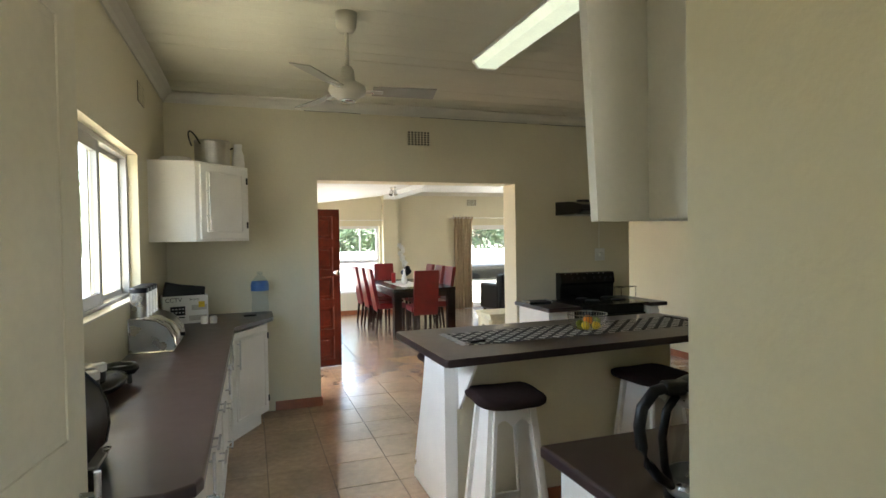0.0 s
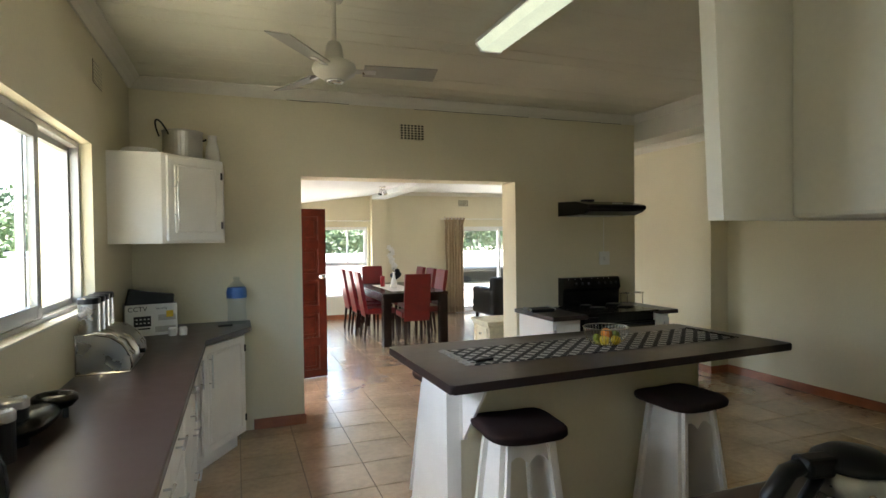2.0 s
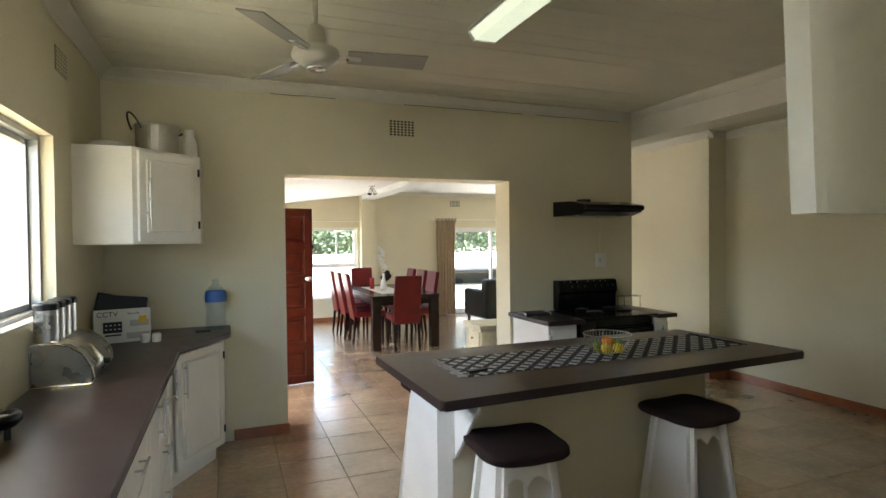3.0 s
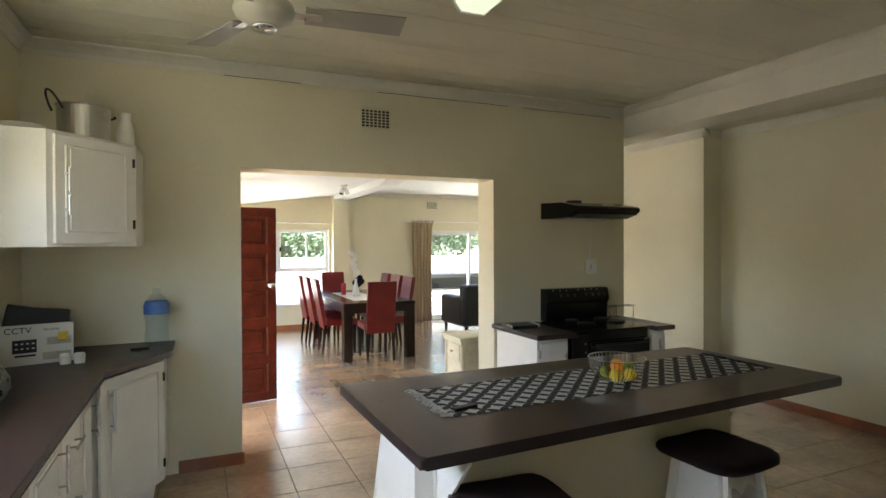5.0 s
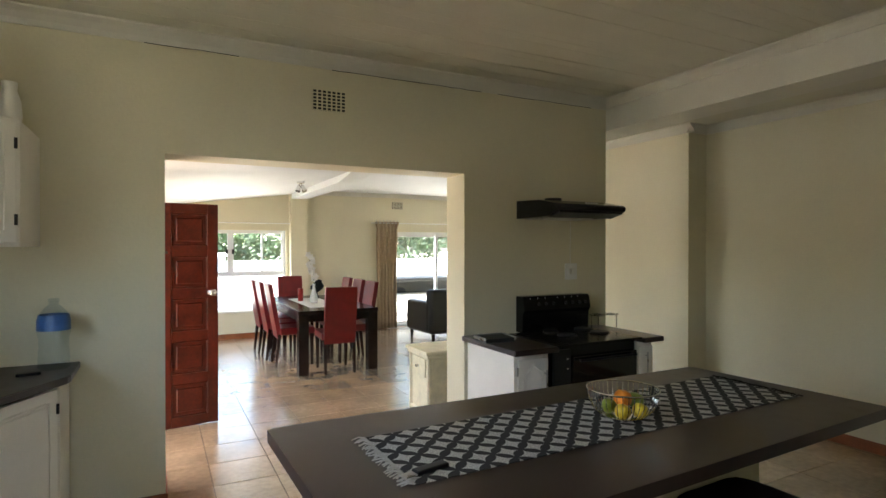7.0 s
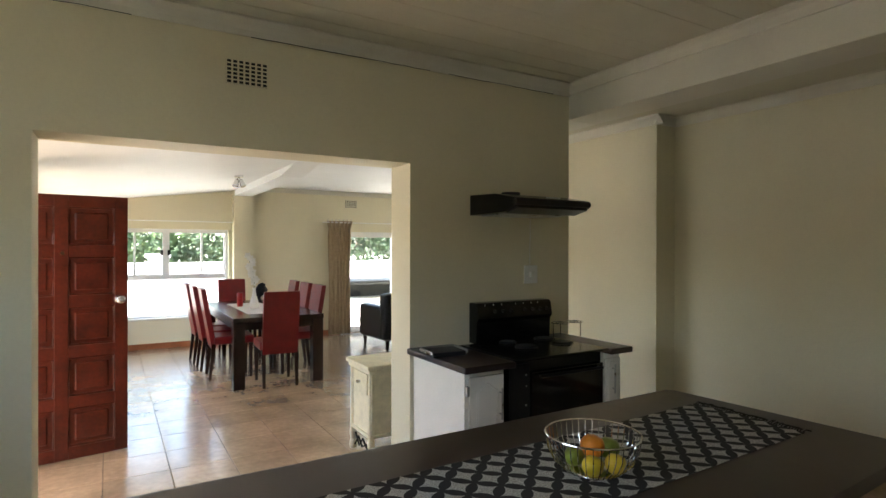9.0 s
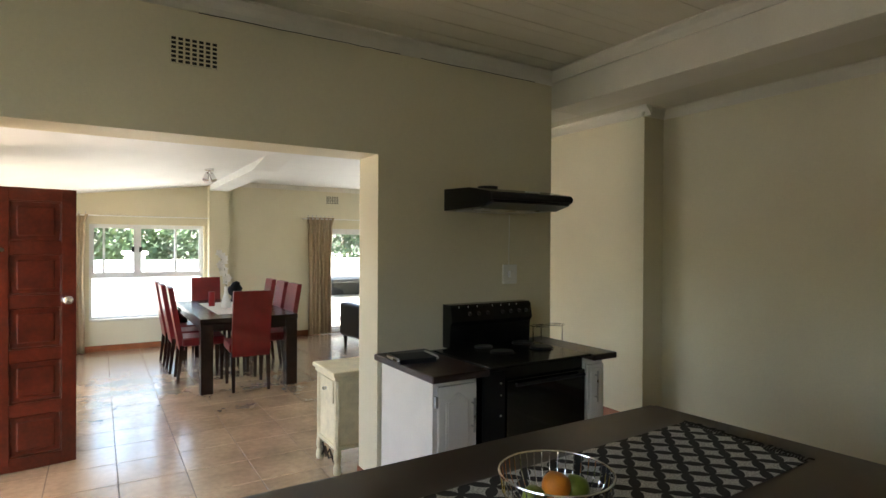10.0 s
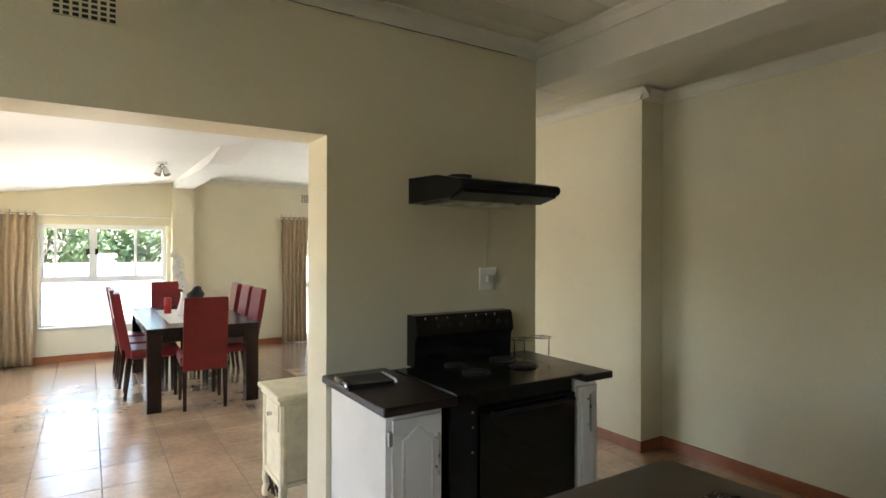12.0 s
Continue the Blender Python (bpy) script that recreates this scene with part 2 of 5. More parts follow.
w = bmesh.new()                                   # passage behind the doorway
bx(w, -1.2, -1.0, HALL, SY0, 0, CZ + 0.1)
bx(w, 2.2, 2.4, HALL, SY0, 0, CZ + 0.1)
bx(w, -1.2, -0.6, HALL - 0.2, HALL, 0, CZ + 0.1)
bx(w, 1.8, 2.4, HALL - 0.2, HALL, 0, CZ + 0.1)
# gap for the unseen window added to light the passage
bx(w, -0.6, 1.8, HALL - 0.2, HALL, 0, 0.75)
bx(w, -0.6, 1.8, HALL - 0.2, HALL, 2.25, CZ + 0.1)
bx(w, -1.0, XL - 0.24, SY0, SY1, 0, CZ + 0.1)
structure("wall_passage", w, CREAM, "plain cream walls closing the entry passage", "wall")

# dining and lounge
DWX0, DWX1, DWZ0, DWZ1 = 1.15, 2.64, 0.445, 1.80
SDX0, SDX1, SDZ = 4.50, 10.0, 1.80
w = bmesh.new()
bx(w, XD - 0.24, DWX0, YD, DB, 0, 2.7)
bx(w, DWX0, DWX1, YD, DB, 0, DWZ0)
bx(w, DWX0, DWX1, YD, DB, DWZ1, 2.7)
bx(w, DWX1, SDX0, YD, DB, 0, 2.7)
bx(w, SDX0, SDX1, YD, DB, SDZ, 2.7)
bx(w, SDX1, 12.0, YD, DB, 0, 2.7)
structure("wall_dining_north", w, CREAM, "cream dining room wall with window and glazed sliding door", "wall")
w = bmesh.new()
bx(w, XD - 0.24, XD, YB, 5.62, 0, 2.7)
bx(w, XD - 0.24, XD, 5.62, 6.50, 1.91, 2.7)
bx(w, XD - 0.24, XD, 6.50, 7.4, 0, 2.7)
# opening of the added side window, never in view
bx(w, XD - 0.24, XD, 7.4, 10.4, 0, 0.5)
bx(w, XD - 0.24, XD, 7.4, 10.4, 1.95, 2.7)
bx(w, XD - 0.24, XD, 10.4, YD, 0, 2.7)
structure("wall_dining_west", w, CREAM, "cream dining room side wall", "wall")
w = bmesh.new()
# end wall leaves room for an added glazed door, out of view
bx(w, 12.0, 12.2, YB, 6.5, 0, 2.7)
bx(w, 12.0, 12.2, 10.5, DB, 0, 2.7)
bx(w, 12.0, 12.2, 6.5, 10.5, 2.0, 2.7)
bx(w, XR + 0.2, 12.0, 5.12, YB, 0, 2.7)
structure("wall_lounge", w, CREAM, "plain cream walls closing the lounge", "wall")
w = bmesh.new()
bx(w, 2.69, 2.975, YD - 0.16, YD, 0, 2.46)
structure("wall_pier", w, CREAM, "cream plaster pier beside the dining window", "pier")

# kitchen ceiling of narrow painted boards
c = bmesh.new()
bx(c, XL - 0.24, 4.13, HALL, YB, CZ + 0.012, CZ + 0.1)
rnd = random.Random(3)
yb = SY1
while yb < YW:
    wd = 0.088
    dz = rnd.uniform(-0.0015, 0.0015)
    gp = rnd.choice((0.0005, 0.0006, 0.0008, 0.0022))
    bx(c, XL, 4.12, yb + gp, yb + wd - 0.0005, CZ + dz, CZ + 0.013)
    yb += wd
structure("ceiling", c, CEIL, "white painted tongue and groove board ceiling", "ceiling")
c = bmesh.new()
bx(c, 4.42, XR + 0.2, SY0, 6.9, 2.68, 2.8)
structure("ceiling_east", c, CEIL, "lower white ceiling beyond the beam", "ceiling")
c = bmesh.new()
bx(c, 4.115, 4.42, SY1, YW - 0.002, 2.525, CZ + 0.1, 0.006)
bx(c, 4.115, 4.42, YW - 0.002, 6.9, 2.525, CZ + 0.1)
structure("beam", c, TRIMW, "white painted ceiling beam at the kitchen edge", "beam")
# dining ceilings: one slopes up to the beam, the other is level
c = prism([(XD - 0.24, 2.09), (2.86, 2.44), (2.86, 2.75), (XD - 0.24, 2.75)], "y", YB, DB)
structure("ceiling_dining", c, DCEIL, "sloping white plaster dining room ceiling", "ceiling")
c = box(2.86, 4.115, YB, 6.9, 2.50, 2.75)
bx(c, 2.86, 12.0, 6.9, DB, 2.50, 2.75)
bx(c, XR + 0.2, 12.0, YB, 6.9, 2.50, 2.75)
structure("ceiling_lounge", c, DCEIL, "level white plaster lounge ceiling", "ceiling")
c = prism([(7.2, 2.49), (8.3, 2.335), (YD, 2.335), (YD, 2.55), (7.2, 2.55)], "x", 2.70, 2.96)
structure("beam_dining", c, DCEIL, "white plaster beam across the dining ceiling", "beam")


def cornice_profile(out, z, d=0.075):
    return [(0, z), (out * d, z), (out * d, z - 0.012), (out * d * 0.62, z - 0.03), (out * d * 0.3, z - 0.058), (out * 0.012, z - d), (0, z - d)]


c = bmesh.new()
prism([(XL + u, v) for u, v in cornice_profile(1, CZ, 0.085)], "y", SY1, YW, c)
prism([(YW + u, v) for u, v in cornice_profile(-1, CZ, 0.085)], "x", XL, 4.115, c)
prism([(4.115 + u, v) for u, v in cornice_profile(-1, CZ, 0.07)], "y", SY1, YW, c)
prism([(SY1 + u, v) for u, v in cornice_profile(1, CZ, 0.085)], "x", XL, 4.115, c)
structure("trim", c, TRIMW, "white moulded cornice under the board ceiling", "cornice")
c = bmesh.new()
prism([(XR + u, v) for u, v in cornice_profile(-1, 2.68, 0.075)], "y", SY1, 5.07, c)
prism([(5.13 + u, v) for u, v in cornice_profile(-1, 2.68, 0.075)], "y", 4.995, 6.9, c)
prism([(5.07 + u, v) for u, v in cornice_profile(-1, 2.68, 0.075)], "x", 5.095, XR, c)
structure("trim_east", c, TRIMW, "white moulded cornice along the side wall", "cornice")
c = bmesh.new()
prism([(YD + u, v) for u, v in cornice_profile(-1, 2.50, 0.07)], "x", 2.975, 12.0, c)
structure("trim_dining", c, TRIMW, "white cornice along the dining wall", "cornice")

# hairline gaps where the cornice has come away from the wall
rnd = random.Random(8)
for x0, x1 in ((0.6, 1.2), (1.7, 2.9), (3.0, 4.0)):
    pts, xx = [], x0
    while xx < x1:
        pts.append((xx, YW - 0.011, CZ - 0.0865 + rnd.uniform(-0.003, 0.003)))
        xx += rnd.uniform(0.05, 0.12)
    part("crack", tube_path(pts, 0.0022, 5), DARKP, wall_north)

# skirting tiles
c = bmesh.new()
for x0, x1, y0, y1 in ((0.3, OX0, YW - 0.012, YW), (OX0, OX0 + 0.012, YW - 0.012, YB), (OX1 - 0.012, OX1, YW - 0.012, YB), (3.88, 4.115, YW - 0.012, YW), (4.115, 4.127, YW - 0.012, YB),
                       (XR - 0.012, XR, SY1, 5.07), (5.118, XR, 5.058, 5.07), (5.118, 5.13, 5.058, 6.9), (XD, 2.69, YD - 0.012, YD), (2.678, 2.987, YD - 0.172, YD - 0.16), (2.975, 4.5, YD - 0.012, YD), (XD, XD + 0.012, 6.5, YD)):
    bx(c, x0, x1, y0, y1, 0, 0.085, 0.003, seg=1)
structure("baseboard", c, SKIRT, "red brown skirting along the wall foot", "skirting")

# island
isl = thing("kitchen_island", (0, 0, 0), "cream plastered breakfast island base with flared white end", "island")
b = prism([(2.70, 0.0), (3.32, 0.0), (3.31, 0.07), (3.27, 0.10), (3.03, 0.895), (2.70, 0.895)], "x", 1.085, 1.155)
part("end_panel", b, CABW, isl, "white flared end panel")
part("body", box(1.155, 2.585, 2.705, 3.03, 0, 0.895), CREAM, isl)
part("plinth", box(1.08, 2.595, 2.69, 2.70, 0, 0.08), SKIRT, isl, "red brown skirting strip")
b = prism([(2.70, 0.60), (2.692, 0.60), (2.45, 0.878), (2.45, 0.894), (2.70, 0.894)], "x", 1.162, 1.174)
bx(b, 1.150, 1.186, 2.693, 2.6995, 0.60, 0.893)
part("bracket", b, CABW, isl, "white tapered shelf bracket")


def soft_quad(corners, r=0.016, n=4):
    """Rounds the corners of a plan outline given anticlockwise."""
    out, k = [], len(corners)
    for i in range(k):
        p, a, b = Vector(corners[i]), Vector(corners[i - 1]), Vector(corners[(i + 1) % k])
        p0, p1 = p + (a - p).normalized() * r, p + (b - p).normalized() * r
        for j in range(n + 1):
            q = j / n
            out.append(tuple((1 - q) ** 2 * p0 + 2 * q * (1 - q) * p + q * q * p1))
    return out


b = prism(soft_quad([(1.0, 2.415), (3.085, 2.525), (3.02, 3.345), (0.98, 3.335)]), "z", 0.895, 0.935)
bmesh.ops.bevel(b, geom=[e for e in b.edges if abs(e.verts[0].co.z - e.verts[1].co.z) < 1e-5], offset=0.011, segments=3, affect="EDGES", profile=0.5)
top = tagged(obj_from(b, "island_worktop", WORKTOP), "dark brown laminate worktop on the breakfast island", "worktop")


# stools
def stool_mesh():
    s = thing("bar_stool", (0, 0, 0), "white painted wooden bar stool with dark brown cushion", "stool", "stools at the island")
    H = 0.69
    for k in range(4):
        m = Matrix.Rotation(k * math.pi / 2, 4, "Z")
        out = [(-0.19, 0), (-0.13, 0), (-0.127, 0.045), (-0.10, 0.075), (0.10, 0.075), (0.127, 0.045), (0.13, 0), (0.19, 0), (0.125, H), (-0.125, H)]
        if k % 2 == 0:
            # open side: two posts and a scalloped apron
            for sgn in (-1, 1):
                b = prism([(sgn * 0.19, 0), (sgn * 0.135, 0), (sgn * 0.085, H), (sgn * 0.125, H)], "y", -0.0125, 0.0125)
                bmesh.ops.transform(b, matrix=m @ Matrix.Translation((0, -0.155, 0)) @ Matrix.Rotation(-0.092, 4, "X"), verts=b.verts)
                part("leg", b, CABW, s)
            n = 10
            low = [(-0.095 + 0.19 * i / n, H - 0.10 + 0.035 * abs(math.sin(2 * math.pi * i / n))) for i in range(n + 1)]
            b = prism(low + [(0.09, H), (-0.09, H)], "y", -0.009, 0.009)
            bmesh.ops.transform(b, matrix=m @ Matrix.Translation((0, -0.155, 0)) @ Matrix.Rotation(-0.092, 4, "X"), verts=b.verts)
            part("apron", b, CABW, s)
            b = box(-0.15, 0.15, -0.009, 0.009, 0.09, 0.15, 0.003)
            bmesh.ops.transform(b, matrix=m @ Matrix.Translation((0, -0.155, 0)) @ Matrix.Rotation(-0.092, 4, "X"), verts=b.verts)
            part("rail", b, CABW, s)
        else:
            b = prism(out, "y", -0.009, 0.009)
            bmesh.ops.transform(b, matrix=m @ Matrix.Translation((0, -0.155, 0)) @ Matrix.Rotation(-0.092, 4, "X"), verts=b.verts)
            part("side_panel", b, CABW, s)
    b = bmesh.new()
    bmesh.ops.create_uvsphere(b, u_segments=40, v_segments=16, radius=1.0)
    for v in b.verts:
        h = max(1e-6, math.hypot(v.co.x, v.co.y))
        c, q = (v.co.x / h, v.co.y / h) if h > 1e-4 else (1.0, 0.0)
        k = (min(1.0, h) ** 0.35 if h > 1e-4 else 0.0) / (abs(c) ** 5 + abs(q) ** 5) ** 0.2
        z = v.co.z
        v.co = Vector((c * k * 0.182, q * k * 0.182, H + 0.024 + (0.034 if z > 0 else 0.026) * math.copysign(abs(z) ** 0.7, z)))
        v.co.z += 0.010 * (v.co.x / 0.18) ** 2 - 0.004
        v.co += v.normal * 0.004 * noise.noise(v.co * 14)
    part("cushion", b, CUSHION, s, "dark brown suede cushion", True)
    return s


st = stool_mesh()
st.matrix_basis = pose(1.33, 2.465, 0, 0, 0, -4)
copy_thing(st, pose(2.29, 2.53, 0, 0, 0, 3))
copy_thing(st, pose(1.36, 3.42, 0, 0, 0, 2))


# cabinets
def cab_door(parent, m, wd, ht, handle=None, arched=False, hinge=None):
    """A raised-panel door, outer face on y = 0 looking to -y, corner at the origin."""
    b = bmesh.new()
    bx(b, 0, wd, 0, 0.02, 0, ht, 0.004)
    bmesh.ops.transform(b, matrix=m, verts=b.verts)
    d = part("door", b, CABW, parent)
    mg = min(0.055, wd * 0.2)
    n = 14
    topz = [(wd - mg - (wd - 2 * mg) * i / n, ht - mg - (0.045 * abs(math.cos(math.pi * i / n)) ** 1.5 if arched else 0)) for i in range(n + 1)]
    outl = [(mg, mg), (wd - mg, mg)] + topz
    cx, cz = wd / 2, ht / 2
    for k, (sc, y) in enumerate(((1.0, -0.004), (0.86, -0.009))):
        o2 = [(cx + (px - cx) * (1 - (1 - sc) * 0.9), cz + (pz - cz) * (1 - (1 - sc) * 0.25 * wd / ht * 2)) for px, pz in outl]
        if k == 0:
            # moulded ring round the panel
            ring = bmesh.new()
            ptsv = [(px, -0.001, pz) for px, pz in o2] + [(o2[0][0], -0.001, o2[0][1])]
            tube_path(ptsv, 0.0065, 6, ring)
            bmesh.ops.transform(ring, matrix=m, verts=ring.verts)
            part("moulding", ring, CABW, d)
        else:
            b = prism(o2, "y", y + 0.003, 0.001)
            bmesh.ops.transform(b, matrix=m, verts=b.verts)
            part("panel", b, CABW, d)
    if handle:
        hx, z0, z1 = handle
        b = rod(0.006, 0.006, (hx, -0.032, z0), (hx, -0.032, z1), 10)
        for zz in (z0 + 0.03, z1 - 0.03):
            cyl(b, 0.0045, 0.0045, (hx, 0, zz), (hx, -0.032, zz), 8)
        bmesh.ops.transform(b, matrix=m, verts=b.verts)
        part("handle", b, STEEL, d, "brushed steel bar handle")
    if hinge is not None:
        for zz in (0.08, ht - 0.12):
            b = box(hinge - 0.006, hinge + 0.006, -0.008, 0.002, zz, zz + 0.05, 0.002)
            bmesh.ops.transform(b, matrix=m, verts=b.verts)
            part("hinge", b, BLACKP, d, "small dark hinge")
    return d


# base cabinets under the window: front face looks to +x
FX = -0.05
cx = 1.46
first = True
for wd in (0.55, 0.50, 0.50, 0.45, 0.37, 0.30):
    u = thing("base_cabinet", (0, 0, 0), "white raised-panel base cabinet with steel bar handles", "cabinet", "cabinets under the window")
    part("carcass", box(XL + 0.01, FX - 0.022, cx + 0.002, cx + wd - 0.002, 0.10, 0.858), CABW, u)
    part("kickboard", box(XL + 0.05, FX - 0.07, cx + 0.002, cx + wd - 0.002, 0, 0.10), CABW, u)
    m = Matrix.Translation((FX, cx + 0.006, 0.12)) @ Matrix.Rotation(math.pi / 2, 4, "Z")
    if wd in (0.50, 0.37):
        hts = [(0.0, 0.24), (0.245, 0.24), (0.49, 0.235)]
        for z0, hh in hts:
            b = box(0, wd - 0.012, 0, 0.02, z0, z0 + hh, 0.004)
            bmesh.ops.transform(b, matrix=m, verts=b.verts)
            dr = part("drawer_front", b, CABW, u)
            b = rod(0.006, 0.006, (wd / 2 - 0.08, -0.032, z0 + hh / 2), (wd / 2 + 0.08, -0.032, z0 + hh / 2), 10)
            for q in (-0.05, 0.05):
                cyl(b, 0.0045, 0.0045, (wd / 2 + q, 0, z0 + hh / 2), (wd / 2 + q, -0.032, z0 + hh / 2), 8)
            bmesh.ops.transform(b, matrix=m, verts=b.verts)
            part("handle", b, STEEL, dr, "brushed steel bar handle")
    else:
        cab_door(u, m, wd - 0.012, 0.72, (wd - 0.07, 0.50, 0.68))
    cx += wd
# angled corner unit
u = thing("corner_cabinet", (0, 0, 0), "white angled corner base cabinet with raised-panel door", "cabinet", "cabinets under the window")
P0, P1 = Vector((FX, 4.235, 0)), Vector((0.235, 4.71, 0))
ang = math.atan2(P1.y - P0.y, P1.x - P0.x)
b = prism([(XL + 0.01, 4.14), (FX - 0.02, 4.14), (FX - 0.02, 4.25), (0.205, 4.72), (0.235, 4.74), (0.235, 5.075), (XL + 0.01, 5.075)], "z", 0.12, 0.858)
part("carcass", b, CABW, u)
b = prism([(XL + 0.05, 4.14), (FX - 0.06, 4.14), (FX - 0.06, 4.28), (0.17, 4.76), (0.17, 5.075), (XL + 0.05, 5.075)], "z", 0, 0.12)
part("kickboard", b, CABW, u)
m = Matrix.Translation((P0.x + 0.02, P0.y + 0.005, 0.13)) @ Matrix.Rotation(ang, 4, "Z")
cab_door(u, m, (P1 - P0).length - 0.04, 0.715, (0.06, 0.44, 0.66), hinge=(P1 - P0).length - 0.043)

outl = [(XL, 1.44), (-0.10, 1.41), (-0.03, 1.45), (-0.015, 1.49), (-0.015, 4.215), (0.275, 4.685), (0.285, 4.72), (0.285, YW), (XL, YW)]
b = prism(outl, "z", 0.862, 0.90)
bmesh.ops.bevel(b, geom=[e for e in b.edges if abs(e.verts[0].co.z - e.verts[1].co.z) < 1e-5], offset=0.009, segments=3, affect="EDGES", profile=0.5)
tagged(obj_from(b, "window_worktop", WORKTOP), "dark brown laminate worktop running under the window", "worktop")

# upper corner cabinet
u = thing("wall_cabinet", (0, 0, 0), "white corner wall cabinet with raised-panel door", "cabinet")
b = prism([(XL, 4.24), (-0.25, 4.24), (0.105, 4.60), (0.105, YW), (XL, YW)], "z", 1.53, 2.11)
part("carcass", b, CABW, u)
Q0, Q1 = Vector((-0.25, 4.24, 0)), Vector((0.105, 4.60, 0))
ang = math.atan2(Q1.y - Q0.y, Q1.x - Q0.x)
m = Matrix.Translation((Q0.x + 0.03 * math.cos(ang) + 0.0215 * math.sin(ang), Q0.y + 0.03 * math.sin(ang) - 0.0215 * math.cos(ang), 1.548)) @ Matrix.Rotation(ang, 4, "Z")
cab_door(u, m, (Q1 - Q0).length - 0.06, 0.545, (0.05, 0.14, 0.38), hinge=(Q1 - Q0).length - 0.065)

# ---- range and hood ----
u = thing("range_cabinet", (0, 0, 0), "white base cabinet with arched raised-panel door and exposed hinge", "cabinet", "cabinets beside the range")
part("carcass", box(2.635, 2.905, 4.352, 5.08, 0.10, 0.858), CABW, u)
part("kickboard", box(2.64, 2.90, 4.40, 5.08, 0, 0.10), CABW, u)
cab_door(u, Matrix.Translation((2.66, 4.33, 0.12)), 0.235, 0.70, (0.205, 0.43, 0.62), True)
part("hinge", box(2.64, 2.657, 4.325, 4.352, 0.71, 0.77, 0.002), STEEL, u, "exposed steel hinge")
u = thing("range_cabinet", (0, 0, 0), "narrow white base cabinet with steel bar handle", "cabinet", "cabinets beside the range")
part("carcass", box(3.715, 3.862, 4.352, 5.08, 0.10, 0.858), CABW, u)
part("kickboard", box(3.72, 3.86, 4.40, 5.08, 0, 0.10), CABW, u)
cab_door(u, Matrix.Translation((3.72, 4.33, 0.12)), 0.138, 0.70, (0.06, 0.46, 0.66))
b = box(2.585, 2.935, 4.25, 5.085, 0.86, 0.90, 0.009, seg=3)
tagged(obj_from(b, "range_worktop", WORKTOP), "short dark brown laminate worktop beside the range", "worktop")
b = box(3.705, 3.905, 4.25, 5.085, 0.86, 0.90, 0.009, seg=3)
tagged(obj_from(b, "range_worktop", WORKTOP), "narrow dark brown laminate worktop beside the range", "worktop")

s = thing("cooker", (0, 0, 0), "black enamelled electric cooker with four solid plates", "cooker")
part("body", box(2.94, 3.70, 4.36, 5.06, 0.03, 0.888, 0.004), BLACKG, s)
part("hob", box(2.94, 3.70, 4.27, 4.97, 0.889, 0.905, 0.005), BLACKG, s)
part("oven_door", box(3.10, 3.695, 4.325, 4.358, 0.16, 0.80, 0.006), OVENG, s, "black glass oven door")
# black strip stands in for the shaded gap and cooker side
part("side_strip", box(2.945, 3.09, 4.335, 4.358, 0.05, 0.86, 0.004), BLACKP, s)
part("drawer", box(3.10, 3.695, 4.33, 4.358, 0.04, 0.15, 0.004), BLACKG, s)
b = rod(0.010, 0.010, (3.14, 4.29, 0.775), (3.66, 4.29, 0.775), 10)
for xx in (3.16, 3.64):
    cyl(b, 0.007, 0.007, (xx, 4.33, 0.775), (xx, 4.29, 0.775), 8)
part("door_handle", b, BLACKP, s)
for zz in (0.60, 0.72, 0.79):
    part("screw", rod(0.006, 0.006, (3.06, 4.336, zz), (3.06, 4.330, zz), 8), STEEL, s)
b = prism([(5.06, 0.90), (4.96, 0.90), (4.95, 1.05), (4.925, 1.08), (4.945, 1.175), (4.965, 1.19), (5.06, 1.19)], "x", 3.055, 3.70)
g = part("backguard", b, BLACKG, s)
for i, xx in enumerate((3.19, 3.26, 3.33, 3.45, 3.52, 3.59, 3.65)):
    kb = rod(0.014, 0.011, (xx, 4.945, 1.13), (xx, 4.915, 1.125), 12)
    k = part("knob", kb, BLACKP, g)
    part("pointer", box(xx - 0.0008, xx + 0.0008, 4.912, 4.916, 1.127, 1.138), WHITEP, k)
for xx, yy, r in ((3.25, 4.62, 0.075), (3.25, 4.85, 0.06), (3.56, 4.62, 0.075), (3.56, 4.84, 0.075)):
    b = lathe([(0, 0.921), (r - 0.006, 0.921), (r, 0.917), (r, 0.905)], 24)
    bmesh.ops.transform(b, matrix=Matrix.Translation((xx, yy, 0)), verts=b.verts)
    p = part("hotplate", b, BLACKP, s, smooth=False)
    b = lathe([(r + 0.004, 0.905), (r + 0.010, 0.909), (r + 0.013, 0.905)], 24)
    bmesh.ops.transform(b, matrix=Matrix.Translation((xx, yy, 0)), verts=b.verts)
    part("trim_ring", b, BLACKG, p)

# the range stands a little back from its first setting-out
shift = Matrix.Translation((0.057, 4.455 - 4.33 * 0.84, 0)) @ Matrix.Diagonal((1.018, 0.84, 0.958, 1))
for ob in [o for o in scene.objects if o.type == "MESH" and (o.name.startswith("range_worktop") or any(p is not None and p.name.split(".")[0] in ("range_cabinet", "cooker") for p in (o.parent, o.parent.parent if o.parent else None)))]:
    ob.data.transform(shift)

